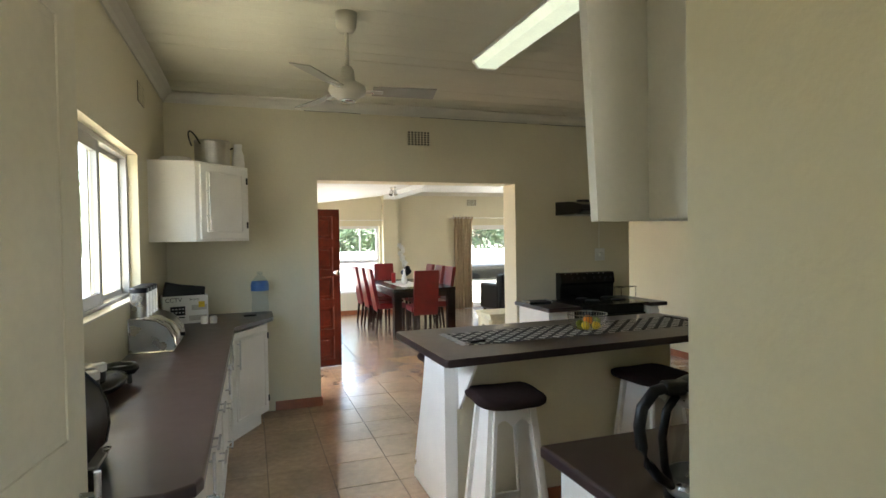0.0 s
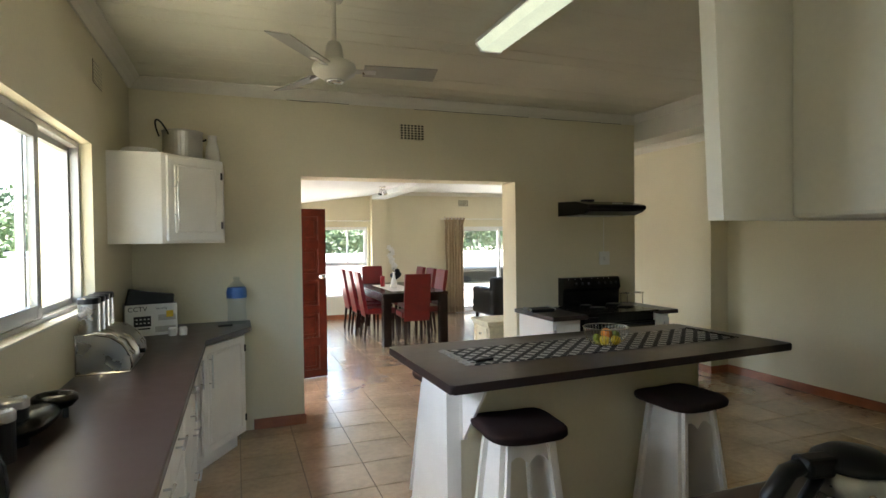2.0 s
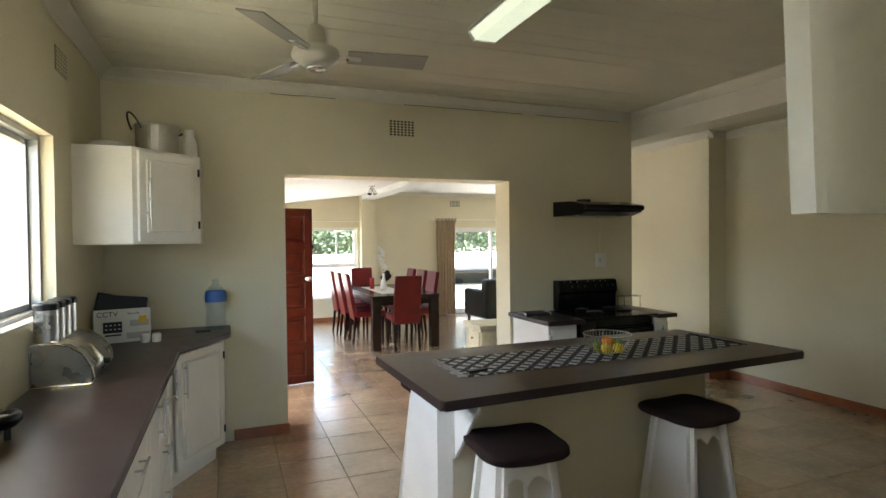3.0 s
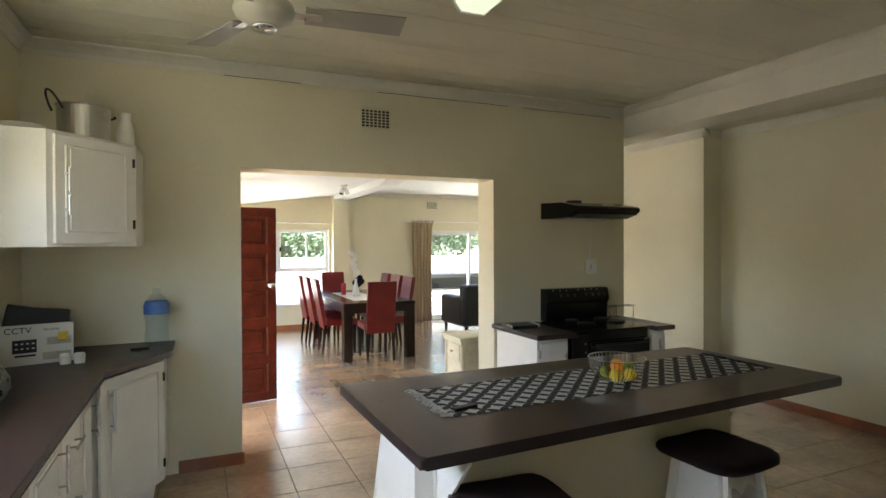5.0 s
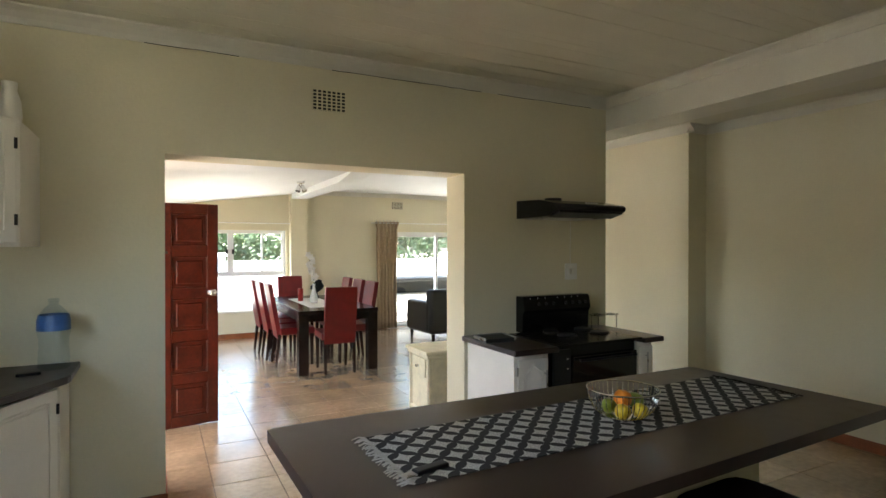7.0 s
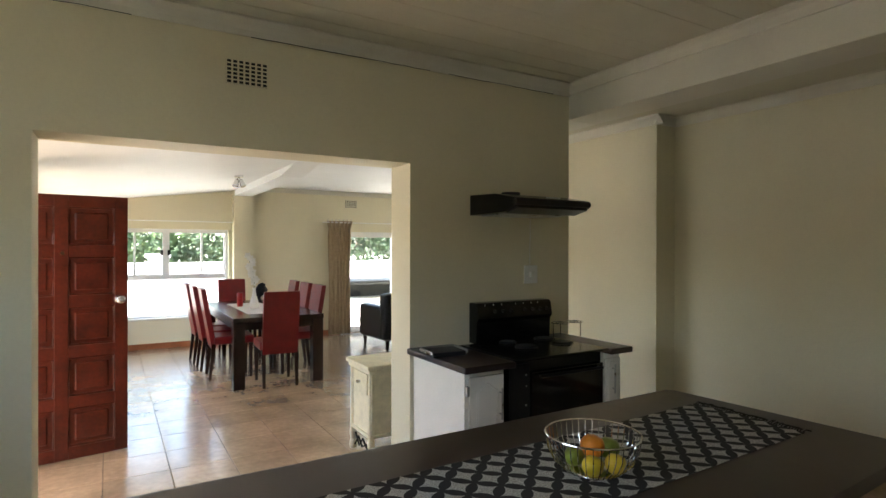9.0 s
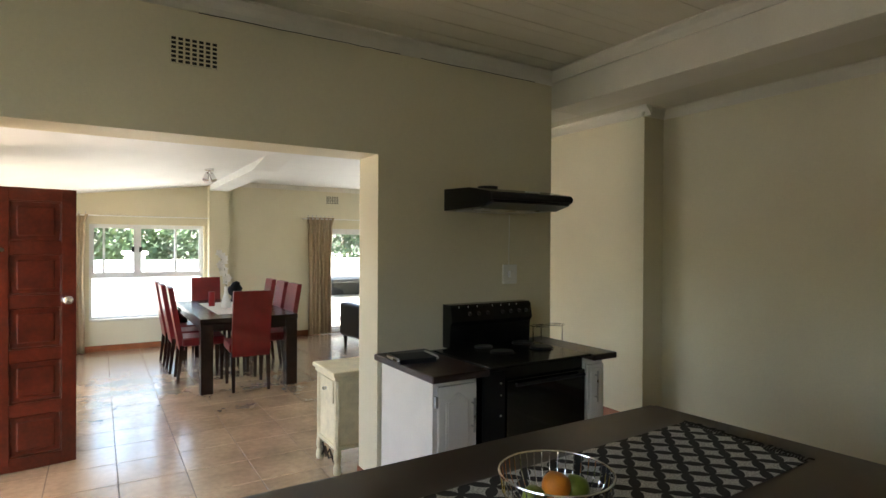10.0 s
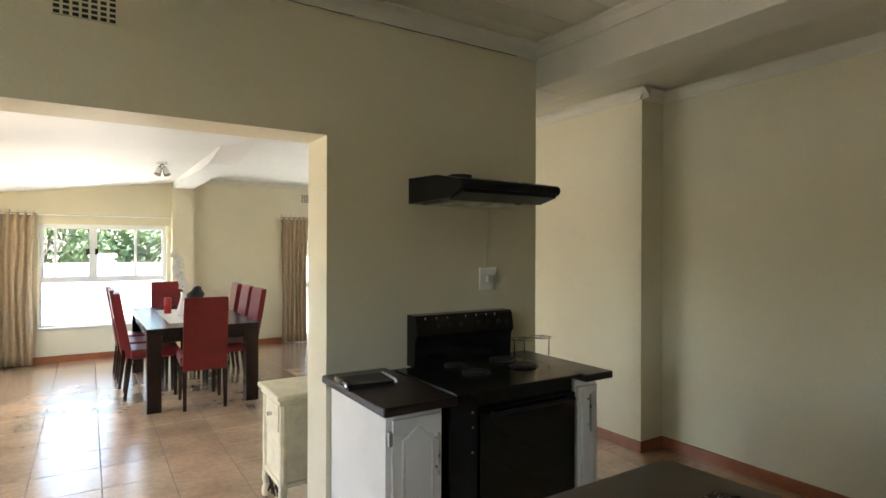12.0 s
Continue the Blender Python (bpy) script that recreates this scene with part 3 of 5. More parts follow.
h = thing("cooker_hood", (0, 0, 0.012), "black slimline cooker hood fixed to the wall", "cooker hood")
b = prism([(5.088, 1.735), (4.70, 1.74), (4.585, 1.775), (4.575, 1.80), (4.585, 1.825), (4.80, 1.865), (5.088, 1.875)], "x", 3.185, 3.82)
part("body", b, BLACKG, h)
b = rod(0.022, 0.022, (3.185, 4.588, 1.80), (3.82, 4.588, 1.80), 14)
part("front_rail", b, BLACKP, h)
b = prism([(4.585, 1.775), (4.70, 1.738), (4.70, 1.732), (4.578, 1.762)], "x", 3.205, 3.80)
part("visor", b, BLACKP, h)
part("filter", box(3.25, 3.75, 4.72, 5.04, 1.728, 1.736), STEEL, h, "grease filter grille")
part("duct_cap", rod(0.065, 0.065, (3.42, 4.93, 1.868), (3.42, 4.93, 1.893), 20), BLACKP, h)
for i in range(5):
    part("button", box(3.50 + i * 0.025, 3.515 + i * 0.025, 4.645, 4.652, 1.838, 1.846), WHITEP, h)
b = tube_path([(3.72, 5.082, 1.735), (3.722, 5.084, 1.6), (3.718, 5.084, 1.5), (3.72, 5.084, 1.39)], 0.003, 6)
tagged(obj_from(b, "power_cord", WHITEP), "thin cream power cord from hood to wall socket", "cord")
sk = thing("wall_socket", (0, 0, 0), "white plastic wall socket plate above the range", "socket")
part("plate", box(3.665, 3.79, 5.078, 5.09, 1.255, 1.39, 0.004), WHITEP, sk)
part("plug", box(3.705, 3.745, 5.05, 5.078, 1.30, 1.345, 0.005), WHITEP, sk)


# ---- air bricks ----
def vent(name, m, wd, ht, nx, nz):
    v = thing(name, (0, 0, 0), "cream air brick with square holes in the wall", "air vent", "air bricks")
    # wall is solid here: a dark sheet paints the holes' shade
    b = box(0, wd, -0.003, 0.0, 0, ht)
    bmesh.ops.transform(b, matrix=m, verts=b.verts)
    part("backing", b, DARKP, v, "dark sheet standing in for the shade inside the holes")
    b = bmesh.new()
    px, pz = wd / nx, ht / nz
    for i in range(nx + 1):
        e = 0.16
        bx(b, max(0, (i - e) * px), min(wd, (i + e) * px), -0.0055, -0.003, 0, ht)
    for j in range(nz + 1):
        bx(b, 0, wd, -0.006, -0.003, max(0, (j - 0.16) * pz), min(ht, (j + 0.16) * pz))
    bmesh.ops.transform(b, matrix=m, verts=b.verts)
    part("grille", b, CREAM, v)
    return v


vent("air_brick", Matrix.Translation((1.57, YW, 2.43)), 0.225, 0.135, 7, 6)
vent("air_brick", Matrix.Translation((XL, 3.95, 2.45)) @ Matrix.Rotation(math.pi / 2, 4, "Z"), 0.22, 0.13, 7, 6)
vent("air_brick", Matrix.Translation((4.59, YD, 2.225)), 0.22, 0.13, 7, 5)


# ---- windows ----
def sash(parent, m, x0, x1, z0, z1, t=0.03, name="sash", metal=None):
    b = bmesh.new()
    bx(b, x0, x0 + t, -0.015, 0.015, z0, z1)
    bx(b, x1 - t, x1, -0.015, 0.015, z0, z1)
    bx(b, x0 + t, x1 - t, -0.014, 0.014, z0, z0 + t)
    bx(b, x0 + t, x1 - t, -0.014, 0.014, z1 - t, z1)
    bmesh.ops.transform(b, matrix=m, verts=b.verts)
    f = part(name, b, metal or ALUFRAME, parent)
    b = box(x0 + t, x1 - t, -0.002, 0.002, z0 + t, z1 - t)
    bmesh.ops.transform(b, matrix=m, verts=b.verts)
    p = part("pane", b, GLASS, f, "clear glass pane")
    p.visible_shadow = False
    return f


def outer_frame(parent, m, x0, x1, z0, z1, t=0.03, metal=None):
    b = bmesh.new()
    bx(b, x0, x0 + t, -0.04, 0.04, z0, z1)
    bx(b, x1 - t, x1, -0.04, 0.04, z0, z1)
    bx(b, x0 + t, x1 - t, -0.039, 0.039, z0, z0 + t)
    bx(b, x0 + t, x1 - t, -0.039, 0.039, z1 - t, z1)
    bmesh.ops.transform(b, matrix=m, verts=b.verts)
    return part("window_frame", b, metal or ALUFRAME, parent)


wn = tagged(thing("window_1", (0, 0, 0), "aluminium sliding kitchen window with white sill", "window"), kind="structure")
m = Matrix.Translation((XL - 0.10, 0, 0)) @ Matrix.Rotation(math.pi / 2, 4, "Z")
outer_frame(wn, m, WY0, WY1, WZ0, WZ1, metal=GREYALU)
sash(wn, m @ Matrix.Translation((0, 0.018, 0)), 3.14, WY1 - 0.03, WZ0 + 0.03, WZ1 - 0.03, metal=GREYALU)
sash(wn, m @ Matrix.Translation((0, -0.018, 0)), 2.50, 3.23, WZ0 + 0.03, WZ1 - 0.03, 0.06, metal=GREYALU)
sash(wn, m @ Matrix.Translation((0, 0.018, 0)), 1.62, 2.55, WZ0 + 0.03, WZ1 - 0.03, 0.05, metal=GREYALU)
b = box(2.47, 2.505, -0.060, -0.033, 1.58, 1.70, 0.004)
bx(b, 2.505, 2.58, -0.058, -0.033, 1.59, 1.69, 0.006)
bmesh.ops.transform(b, matrix=m, verts=b.verts)
part("latch", b, BLACKP, wn, "black window latch")
part("window_sill", box(XL - 0.058, XL + 0.004, WY0 + 0.002, WY1 - 0.002, WZ0 + 0.001, WZ0 + 0.012, 0.003), TRIMW, wn, "white painted sill")

wn = tagged(thing("window_2", (0, 0, 0), "white aluminium dining window with fixed lower panes", "window"), kind="structure")
m = Matrix.Translation((0, YD + 0.12, 0))
outer_frame(wn, m, DWX0, DWX1, DWZ0, DWZ1, 0.035)
b = box(DWX0 + 0.035, DWX1 - 0.035, -0.035, 0.035, 1.03, 1.085)
bx(b, 1.725, 1.775, -0.034, 0.034, 1.085, DWZ1 - 0.035)
bmesh.ops.transform(b, matrix=m, verts=b.verts)
part("transom", b, ALUFRAME, wn)
for x0, x1, dy in ((1.185, 1.345, 0.012), (1.315, 1.725, -0.015), (1.775, 2.27, -0.015), (2.24, 2.605, 0.012)):
    sash(wn, m @ Matrix.Translation((0, dy, 0)), x0, x1, 1.085, DWZ1 - 0.035, 0.022)
p = part("pane", box(DWX0 + 0.035, DWX1 - 0.035, YD + 0.118, YD + 0.122, DWZ0 + 0.035, 1.03), GLASS, wn, "fixed lower glass pane")
p.visible_shadow = False
for xx in (1.69, 1.79):
    part("latch", box(xx - 0.02, xx + 0.02, YD + 0.07, YD + 0.095, 1.40, 1.48, 0.004), BLACKP, wn, "black window latch")
part("window_sill", box(DWX0, DWX1, YD - 0.02, YD + 0.078, DWZ0 - 0.02, DWZ0 + 0.008, 0.004), TRIMW, wn, "white sill")

wn = tagged(thing("door_2", (0, 0, 0), "white aluminium glazed sliding door to the patio", "sliding door"), kind="structure")
m = Matrix.Translation((0, YD + 0.12, 0))
outer_frame(wn, m, SDX0, SDX1, 0.0, SDZ, 0.045)
for x0, x1, dy in ((4.545, 5.60, 0.015), (5.55, 7.0, -0.02), (6.95, 8.5, 0.015), (8.45, 9.955, -0.02)):
    sash(wn, m @ Matrix.Translation((0, dy, 0)), x0, x1, 0.045, SDZ - 0.045, 0.05)


# unseen window, added to bring light in from behind the entry
wn = tagged(thing("window_3", (0, 0, 0), "unseen passage window added behind the entry to let in light", "window"), kind="structure")
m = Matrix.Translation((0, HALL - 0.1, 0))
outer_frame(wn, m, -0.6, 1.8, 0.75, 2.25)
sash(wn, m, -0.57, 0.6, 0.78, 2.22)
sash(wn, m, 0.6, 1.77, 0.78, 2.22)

# side window out of view, added to brighten the dining room
wn = tagged(thing("window_4", (0, 0, 0), "unseen aluminium window added to brighten the dining room", "window"), kind="structure")
m = Matrix.Translation((XD - 0.12, 0, 0)) @ Matrix.Rotation(math.pi / 2, 4, "Z")
outer_frame(wn, m, 7.4, 10.4, 0.5, 1.95)
for y0, y1 in ((7.43, 8.42), (8.42, 9.4), (9.4, 10.37)):
    sash(wn, m, y0, y1, 0.53, 1.92)
# unseen glazing added at the lounge end as a light source
wn = tagged(thing("door_4", (0, 0, 0), "unseen glazed lounge door added to let in light", "sliding door"), kind="structure")
m = Matrix.Translation((12.1, 0, 0)) @ Matrix.Rotation(math.pi / 2, 4, "Z")
outer_frame(wn, m, 6.5, 10.5, 0.0, 2.0)
for y0, y1 in ((6.53, 7.9), (7.9, 9.2), (9.2, 10.47)):
    sash(wn, m, y0, y1, 0.03, 1.97, 0.05)

# ---- doors ----
def panel_door(name, wd, ht, rows, cols, material, label, rail=0.10):
    d = tagged(thing(name, (0, 0, 0), label, "door"), kind="structure")
    b = bmesh.new()
    pw = (wd - rail * (cols + 1)) / cols
    ph = (ht - rail * (rows + 1)) / rows
    for i in range(cols + 1):
        bx(b, i * (pw + rail), i * (pw + rail) + rail, 0, 0.042, 0, ht, 0.003)
    for j in range(rows + 1):
        for i in range(cols):
            x0 = i * (pw + rail) + rail
            bx(b, x0, x0 + pw, 0.001, 0.041, j * (ph + rail), j * (ph + rail) + rail)
    part("door_frame", b, material, d)
    for i in range(cols):
        for j in range(rows):
            x0, z0 = i * (pw + rail) + rail, j * (ph + rail) + rail
            b = box(x0, x0 + pw, 0.015, 0.027, z0, z0 + ph)
            bx(b, x0 + 0.035, x0 + pw - 0.035, 0.006, 0.036, z0 + 0.035, z0 + ph - 0.035, 0.012, seg=1)
            part("door_panel", b, material, d)
            mb = tube_path([(x0 + 0.006, 0.012, z0 + 0.006), (x0 + pw - 0.006, 0.012, z0 + 0.006), (x0 + pw - 0.006, 0.012, z0 + ph - 0.006), (x0 + 0.006, 0.012, z0 + ph - 0.006), (x0 + 0.006, 0.012, z0 + 0.006)], 0.008, 6)
            part("bead", mb, material, d)
    return d


d1 = panel_door("door_1", 0.83, 1.885, 5, 2, MAHOG, "open mahogany panelled door with a chrome knob", 0.085)
for sgn, y in ((-1, 0.0), (1, 0.042)):
    b = lathe([(0.030, 0.0), (0.030, 0.006), (0.012, 0.01), (0.012, 0.035), (0.030, 0.045), (0.032, 0.06), (0.022, 0.072), (0.0, 0.074)], 20)
    bmesh.ops.transform(b, matrix=Matrix.Translation((0.775, y, 1.125)) @ Matrix.Rotation(math.pi / 2 * (1 if sgn < 0 else -1), 4, "X"), verts=b.verts)
    part("door_knob", b, CHROME, d1, "round chrome knob", True)
part("keyhole", rod(0.012, 0.012, (0.42, -0.003, 1.47), (0.42, 0.001, 1.47), 12), CHROME, d1)
d1.matrix_basis = pose(0.315, 6.535, 0.008, 0, 0, 8.5)

d3 = tagged(thing("door_3", (0, 0, 0), "open cream painted door with shallow panels and a steel bar handle", "door"), kind="structure")
part("door_leaf", box(0, 0.80, 0, 0.038, 0, 2.10, 0.004), DOORC, d3)
for z0, z1 in ((0.12, 0.98), (1.10, 2.0)):
    frame_line = [(0.10, -0.0005, z0), (0.70, -0.0005, z0), (0.70, -0.0005, z1), (0.10, -0.0005, z1), (0.10, -0.0005, z0)]
    part("moulding", tube_path(frame_line, 0.0035, 6), DOORC, d3)
    part("door_panel", box(0.12, 0.68, -0.003, 0.001, z0 + 0.02, z1 - 0.02, 0.002), DOORC, d3)
b = rod(0.0075, 0.0075, (0.755, -0.036, 0.80), (0.755, -0.036, 1.01), 12)
for zz in (0.85, 0.96):
    cyl(b, 0.0055, 0.0055, (0.755, 0, zz), (0.755, -0.036, zz), 10)
part("handle", b, STEEL, d3, "brushed steel bar handle")
d3.matrix_basis = pose(-0.352, 0.56, 0.008, 0, 0, 82.5)

# ---- fan, light fitting, lamp ----
f = thing("ceiling_fan", (0.647, 3.015, 0), "cream enamelled three-blade ceiling fan on a rod", "ceiling fan")
part("canopy", lathe([(0.012, 2.68), (0.04, 2.685), (0.055, 2.71), (0.062, 2.788), (0.0, 2.788)], 24), FANW, f, smooth=True)
part("rod", rod(0.012, 0.012, (0, 0, 2.43), (0, 0, 2.70), 14), FANW, f)
part("motor", lathe([(0.0, 2.305), (0.05, 2.307), (0.065, 2.32), (0.098, 2.338), (0.106, 2.36), (0.10, 2.382), (0.07, 2.40), (0.045, 2.41), (0.038, 2.47), (0.028, 2.49), (0.0, 2.49)], 28), FANW, f, smooth=True)
part("cap", lathe([(0.0, 2.294), (0.04, 2.295), (0.046, 2.307), (0.0, 2.307)], 20), CHROME, f, "chrome cap", True)
for a in (-6, 114, 234):
    bl = box(0.14, 0.50, -0.062, 0.062, -0.003, 0.003, 0.001)
    for v in bl.verts:
        v.co.y *= 0.82 + 0.35 * (v.co.x - 0.14)
    mm = Matrix.Rotation(radians(a), 4, "Z") @ Matrix.Translation((0, 0, 2.362)) @ Matrix.Rotation(radians(-13), 4, "X")
    bmesh.ops.transform(bl, matrix=mm, verts=bl.verts)
    p = part("blade", bl, BLADE, f)
    br = box(0.085, 0.20, -0.018, 0.018, -0.009, -0.003, 0.002)
    bmesh.ops.transform(br, matrix=mm, verts=br.verts)
    part("blade_bracket", br, STEEL, p)

lf = thing("fluorescent_light", (0, 0, 0), "long fluorescent ceiling fitting with a glowing diffuser", "ceiling light")
part("housing", box(1.62, 1.83, 2.22, 3.54, 2.765, 2.789, 0.004), WHITEP, lf)
b = prism([(1.625, 2.765), (1.66, 2.722), (1.79, 2.722), (1.825, 2.765)], "y", 2.24, 3.52)
part("diffuser", b, TUBE, lf, "pale glowing ribbed diffuser")
for y0, y1 in ((2.215, 2.238), (3.522, 3.545)):
    part("end_cap", prism([(1.62, 2.767), (1.657, 2.718), (1.793, 2.718), (1.83, 2.767)], "y", y0, y1), WHITEP, lf)

sp = thing("ceiling_spotlight", (2.33, 8.75, 2.372), "small chrome twin ceiling spotlight in the dining room", "ceiling light")
part("base", rod(0.05, 0.05, (0, 0, -0.02), (0, 0, 0.012), 18), CHROME, sp)
for sg in (-1, 1):
    part("spot", rod(0.022, 0.034, (sg * 0.02, 0, -0.05), (sg * 0.045, -0.03, -0.13), 16), CHROME, sp)
    part("arm", rod(0.006, 0.006, (0, 0, -0.01), (sg * 0.02, 0, -0.055), 8), CHROME, sp)

# ---- hanging cabinet and counter by the doorway ----
hc = thing("wall_cabinet", (0, 0, 0), "tall white painted wall cabinet hung beside the doorway", "cabinet")
part("carcass", box(0.925, 1.75, SY1 + 0.002, 0.872, 1.56, 2.60, 0.006), CABW, hc)
b = prism([(0.80, 1.557), (1.76, 1.557), (1.76, 2.62), (0.745, 2.62)], "y", 0.872, 0.898)
part("front_panel", b, CABW, hc, "front panel standing proud of the side")
cb = thing("base_cabinet", (0, 0, 0), "white base cabinet under the doorway counter", "cabinet")
part("carcass", box(0.96, 2.0, SY1 + 0.01, 1.30, 0.10, 0.86), CABW, cb)
part("kickboard", box(1.0, 2.0, SY1 + 0.01, 1.24, 0, 0.10), CABW, cb)
tagged(obj_from(box(0.925, 2.02, SY1 + 0.002, 1.365, 0.862, 0.90, 0.009, seg=3), "counter_worktop", WORKTOP), "dark brown laminate counter beside the entry doorway", "worktop")

k = thing("electric_kettle", (1.095, 0.90, 0.90), "glass electric kettle with black handle and steel band", "kettle", rz=170)
k.scale = (1.0, 1.0, 0.96)
part("base", lathe([(0.0, 0), (0.084, 0), (0.086, 0.02), (0.07, 0.028), (0.0, 0.028)], 32), BLACKP, k)
part("jug", lathe([(0.078, 0.07), (0.081, 0.085), (0.078, 0.13), (0.068, 0.19), (0.056, 0.245)], 36), KGLASS, k, "clear glass jug", True)
part("lower_band", lathe([(0.0, 0.03), (0.078, 0.03), (0.081, 0.036), (0.080, 0.072), (0.077, 0.072)], 32), STEEL, k, "steel lower band", True)
part("collar", lathe([(0.055, 0.243), (0.058, 0.245), (0.055, 0.282), (0.05, 0.284)], 32), STEEL, k, "polished steel collar", True)
part("lid", lathe([(0.056, 0.282), (0.060, 0.286), (0.056, 0.296), (0.038, 0.308), (0.015, 0.313), (0.0, 0.314)], 32), BLACKP, k, smooth=True)
part("spout", prism([(-0.024, 0.235), (0.024, 0.235), (0.018, 0.285), (-0.018, 0.285)], "x", -0.075, -0.048), STEEL, k)
part("hinge_cover", box(0.03, 0.098, -0.021, 0.021, 0.272, 0.304, 0.010, seg=3), BLACKP, k)
hp = [(0.085, 0, 0.290), (0.118, 0, 0.282), (0.148, 0, 0.245), (0.156, 0, 0.20), (0.150, 0, 0.15), (0.132, 0, 0.105), (0.108, 0, 0.075), (0.078, 0, 0.055)]
b = tube_path(hp, 0.0125, 12)
for v in b.verts:
    v.co.y *= 1.35
part("handle", b, BLACKP, k, smooth=True)
part("grip", tube_path([(0.062, 0, 0.27), (0.088, 0, 0.235), (0.100, 0, 0.17), (0.094, 0, 0.10), (0.082, 0, 0.06)], 0.010, 10), BLACKP, k, smooth=True)

# ---- dining furniture ----
t = thing("dining_table", (0, 0, 0), "dark stained wooden dining table with thick square legs", "table")
TX0, TX1, TY0, TY1 = 2.135, 3.125, 8.02, 10.1
part("tabletop", box(TX0, TX1, TY0, TY1, 0.715, 0.765, 0.005), DARKWOOD, t)
b = bmesh.new()
bx(b, TX0 + 0.13, TX1 - 0.13, TY0 + 0.03, TY0 + 0.05, 0.63, 0.714)
bx(b, TX0 + 0.13, TX1 - 0.13, TY1 - 0.05, TY1 - 0.03, 0.63, 0.714)
bx(b, TX0 + 0.03, TX0 + 0.05, TY0 + 0.13, TY1 - 0.13, 0.63, 0.714)
bx(b, TX1 - 0.05, TX1 - 0.03, TY0 + 0.13, TY1 - 0.13, 0.63, 0.714)
part("apron", b, DARKWOOD, t)
for xx in (TX0 + 0.005, TX1 - 0.125):
    for yy in (TY0 + 0.005, TY1 - 0.125):
        part("leg", box(xx, xx + 0.12, yy, yy + 0.12, 0, 0.713, 0.004), DARKWOOD, t)


def chair():
    """Faces +y, origin under the middle of the seat."""
    c = thing("dining_chair", (0, 0, 0), "red leather high-back dining chair with dark tapered legs", "chair", "chairs round the dining table")
    b = box(-0.21, 0.21, -0.20, 0.24, 0.40, 0.49, 0.02, seg=3)
    for v in b.verts:
        if v.co.z > 0.47:
            v.co.z += 0.015 * (1 - (v.co.x / 0.21) ** 2) * (1 - (v.co.y / 0.24) ** 2)
    part("seat", b, REDL, c)
    b = bmesh.new()
    n = 10
    prof = []
    for i in range(n + 1):
        q = i / n
        prof.append((-0.20 - 0.02 * math.sin(q * 3.1) - 0.115 * q ** 1.6, 0.36 + 0.685 * q))
    outl = [(y - 0.028, z) for y, z in prof] + [(y + 0.028, z) for y, z in reversed(prof)]
    prism(outl, "x", -0.19, 0.19, b)
    edges = [e for e in b.edges if abs(e.verts[0].co.x - e.verts[1].co.x) < 1e-6]
    bmesh.ops.bevel(b, geom=edges, offset=0.010, segments=2, affect="EDGES", profile=0.5)
    part("backrest", b, REDL, c)
    for sx in (-1, 1):
        b = box(-0.022, 0.022, -0.022, 0.022, 0, 0.41)
        for v in b.verts:
            if v.co.z < 0.1:
                v.co.x *= 0.65
                v.co.y *= 0.65
        bmesh.ops.transform(b, matrix=Matrix.Translation((sx * 0.18, 0.205, 0)), verts=b.verts)
        part("leg", b, DARKWOOD, c)
        b = box(-0.022, 0.022, -0.022, 0.022, 0, 0.41)
        for v in b.verts:
            if v.co.z < 0.1:
                v.co.x *= 0.65
                v.co.y = v.co.y * 0.65 - 0.045
        bmesh.ops.transform(b, matrix=Matrix.Translation((sx * 0.175, -0.20, 0)), verts=b.verts)
        part("leg", b, DARKWOOD, c)
    return c


ch = chair()
ch.matrix_basis = pose(2.63, 8.20, 0, 0, 0, -3)
for x, y, r in ((2.57, 10.32, 178), (2.25, 8.84, -92), (2.22, 9.38, -90), (2.20, 9.92, -89), (3.0, 8.76, 91), (3.0, 9.30, 90), (2.99, 9.84, 88)):
    copy_thing(ch, pose(x, y, 0, 0, 0, r))

b = box(2.36, 2.78, 8.35, 9.65, 0.7652, 0.768)
for v in b.verts:
    v.co.x += 0.01 * math.sin(v.co.y * 9)
ln = tagged(obj_from(b, "lace_runner", LACE), "white lace runner lying on the dining table", "table runner")
vs = thing("vase", (2.55, 8.95, 0.768), "slim white vase with a white orchid spray", "vase")
part("body", lathe([(0.0, 0), (0.05, 0.0), (0.058, 0.03), (0.048, 0.09), (0.026, 0.16), (0.017, 0.22), (0.022, 0.255), (0.019, 0.255), (0.012, 0.22)], 22), PETAL, vs, smooth=True)
stem = [(0, 0, 0.20), (0.0, 0, 0.34), (-0.02, 0, 0.46), (-0.05, 0.01, 0.56), (-0.06, 0.01, 0.62)]
part("stem", tube_path(stem, 0.004, 6), STEM, vs)
rnd = random.Random(11)
for i in range(11):
    q = i / 10
    c0 = Vector((0.0 - 0.06 * q + rnd.uniform(-0.035, 0.035), rnd.uniform(-0.03, 0.03), 0.32 + 0.33 * q))
    b = bmesh.new()
    for kk in range(5):
        a = 2 * math.pi * kk / 5 + q
        d = Vector((math.cos(a), -0.3, math.sin(a))) * 0.038
        s = Vector((-math.sin(a), 0, math.cos(a))) * 0.022
        vv = [b.verts.new(c0), b.verts.new(c0 + d * 0.6 + s), b.verts.new(c0 + d * 1.3), b.verts.new(c0 + d * 0.6 - s)]
        b.faces.new(vv)
    part("flower", b, PETAL, vs)
cd = thing("candle", (2.44, 9.25, 0.768), "red pillar candle on the dining table", "candle")
part("wax", lathe([(0, 0), (0.036, 0), (0.037, 0.17), (0.03, 0.175), (0.0, 0.168)], 20), REDC, cd, smooth=True)
part("wick", rod(0.0015, 0.0015, (0, 0, 0.165), (0, 0, 0.185), 6), DARKP, cd)
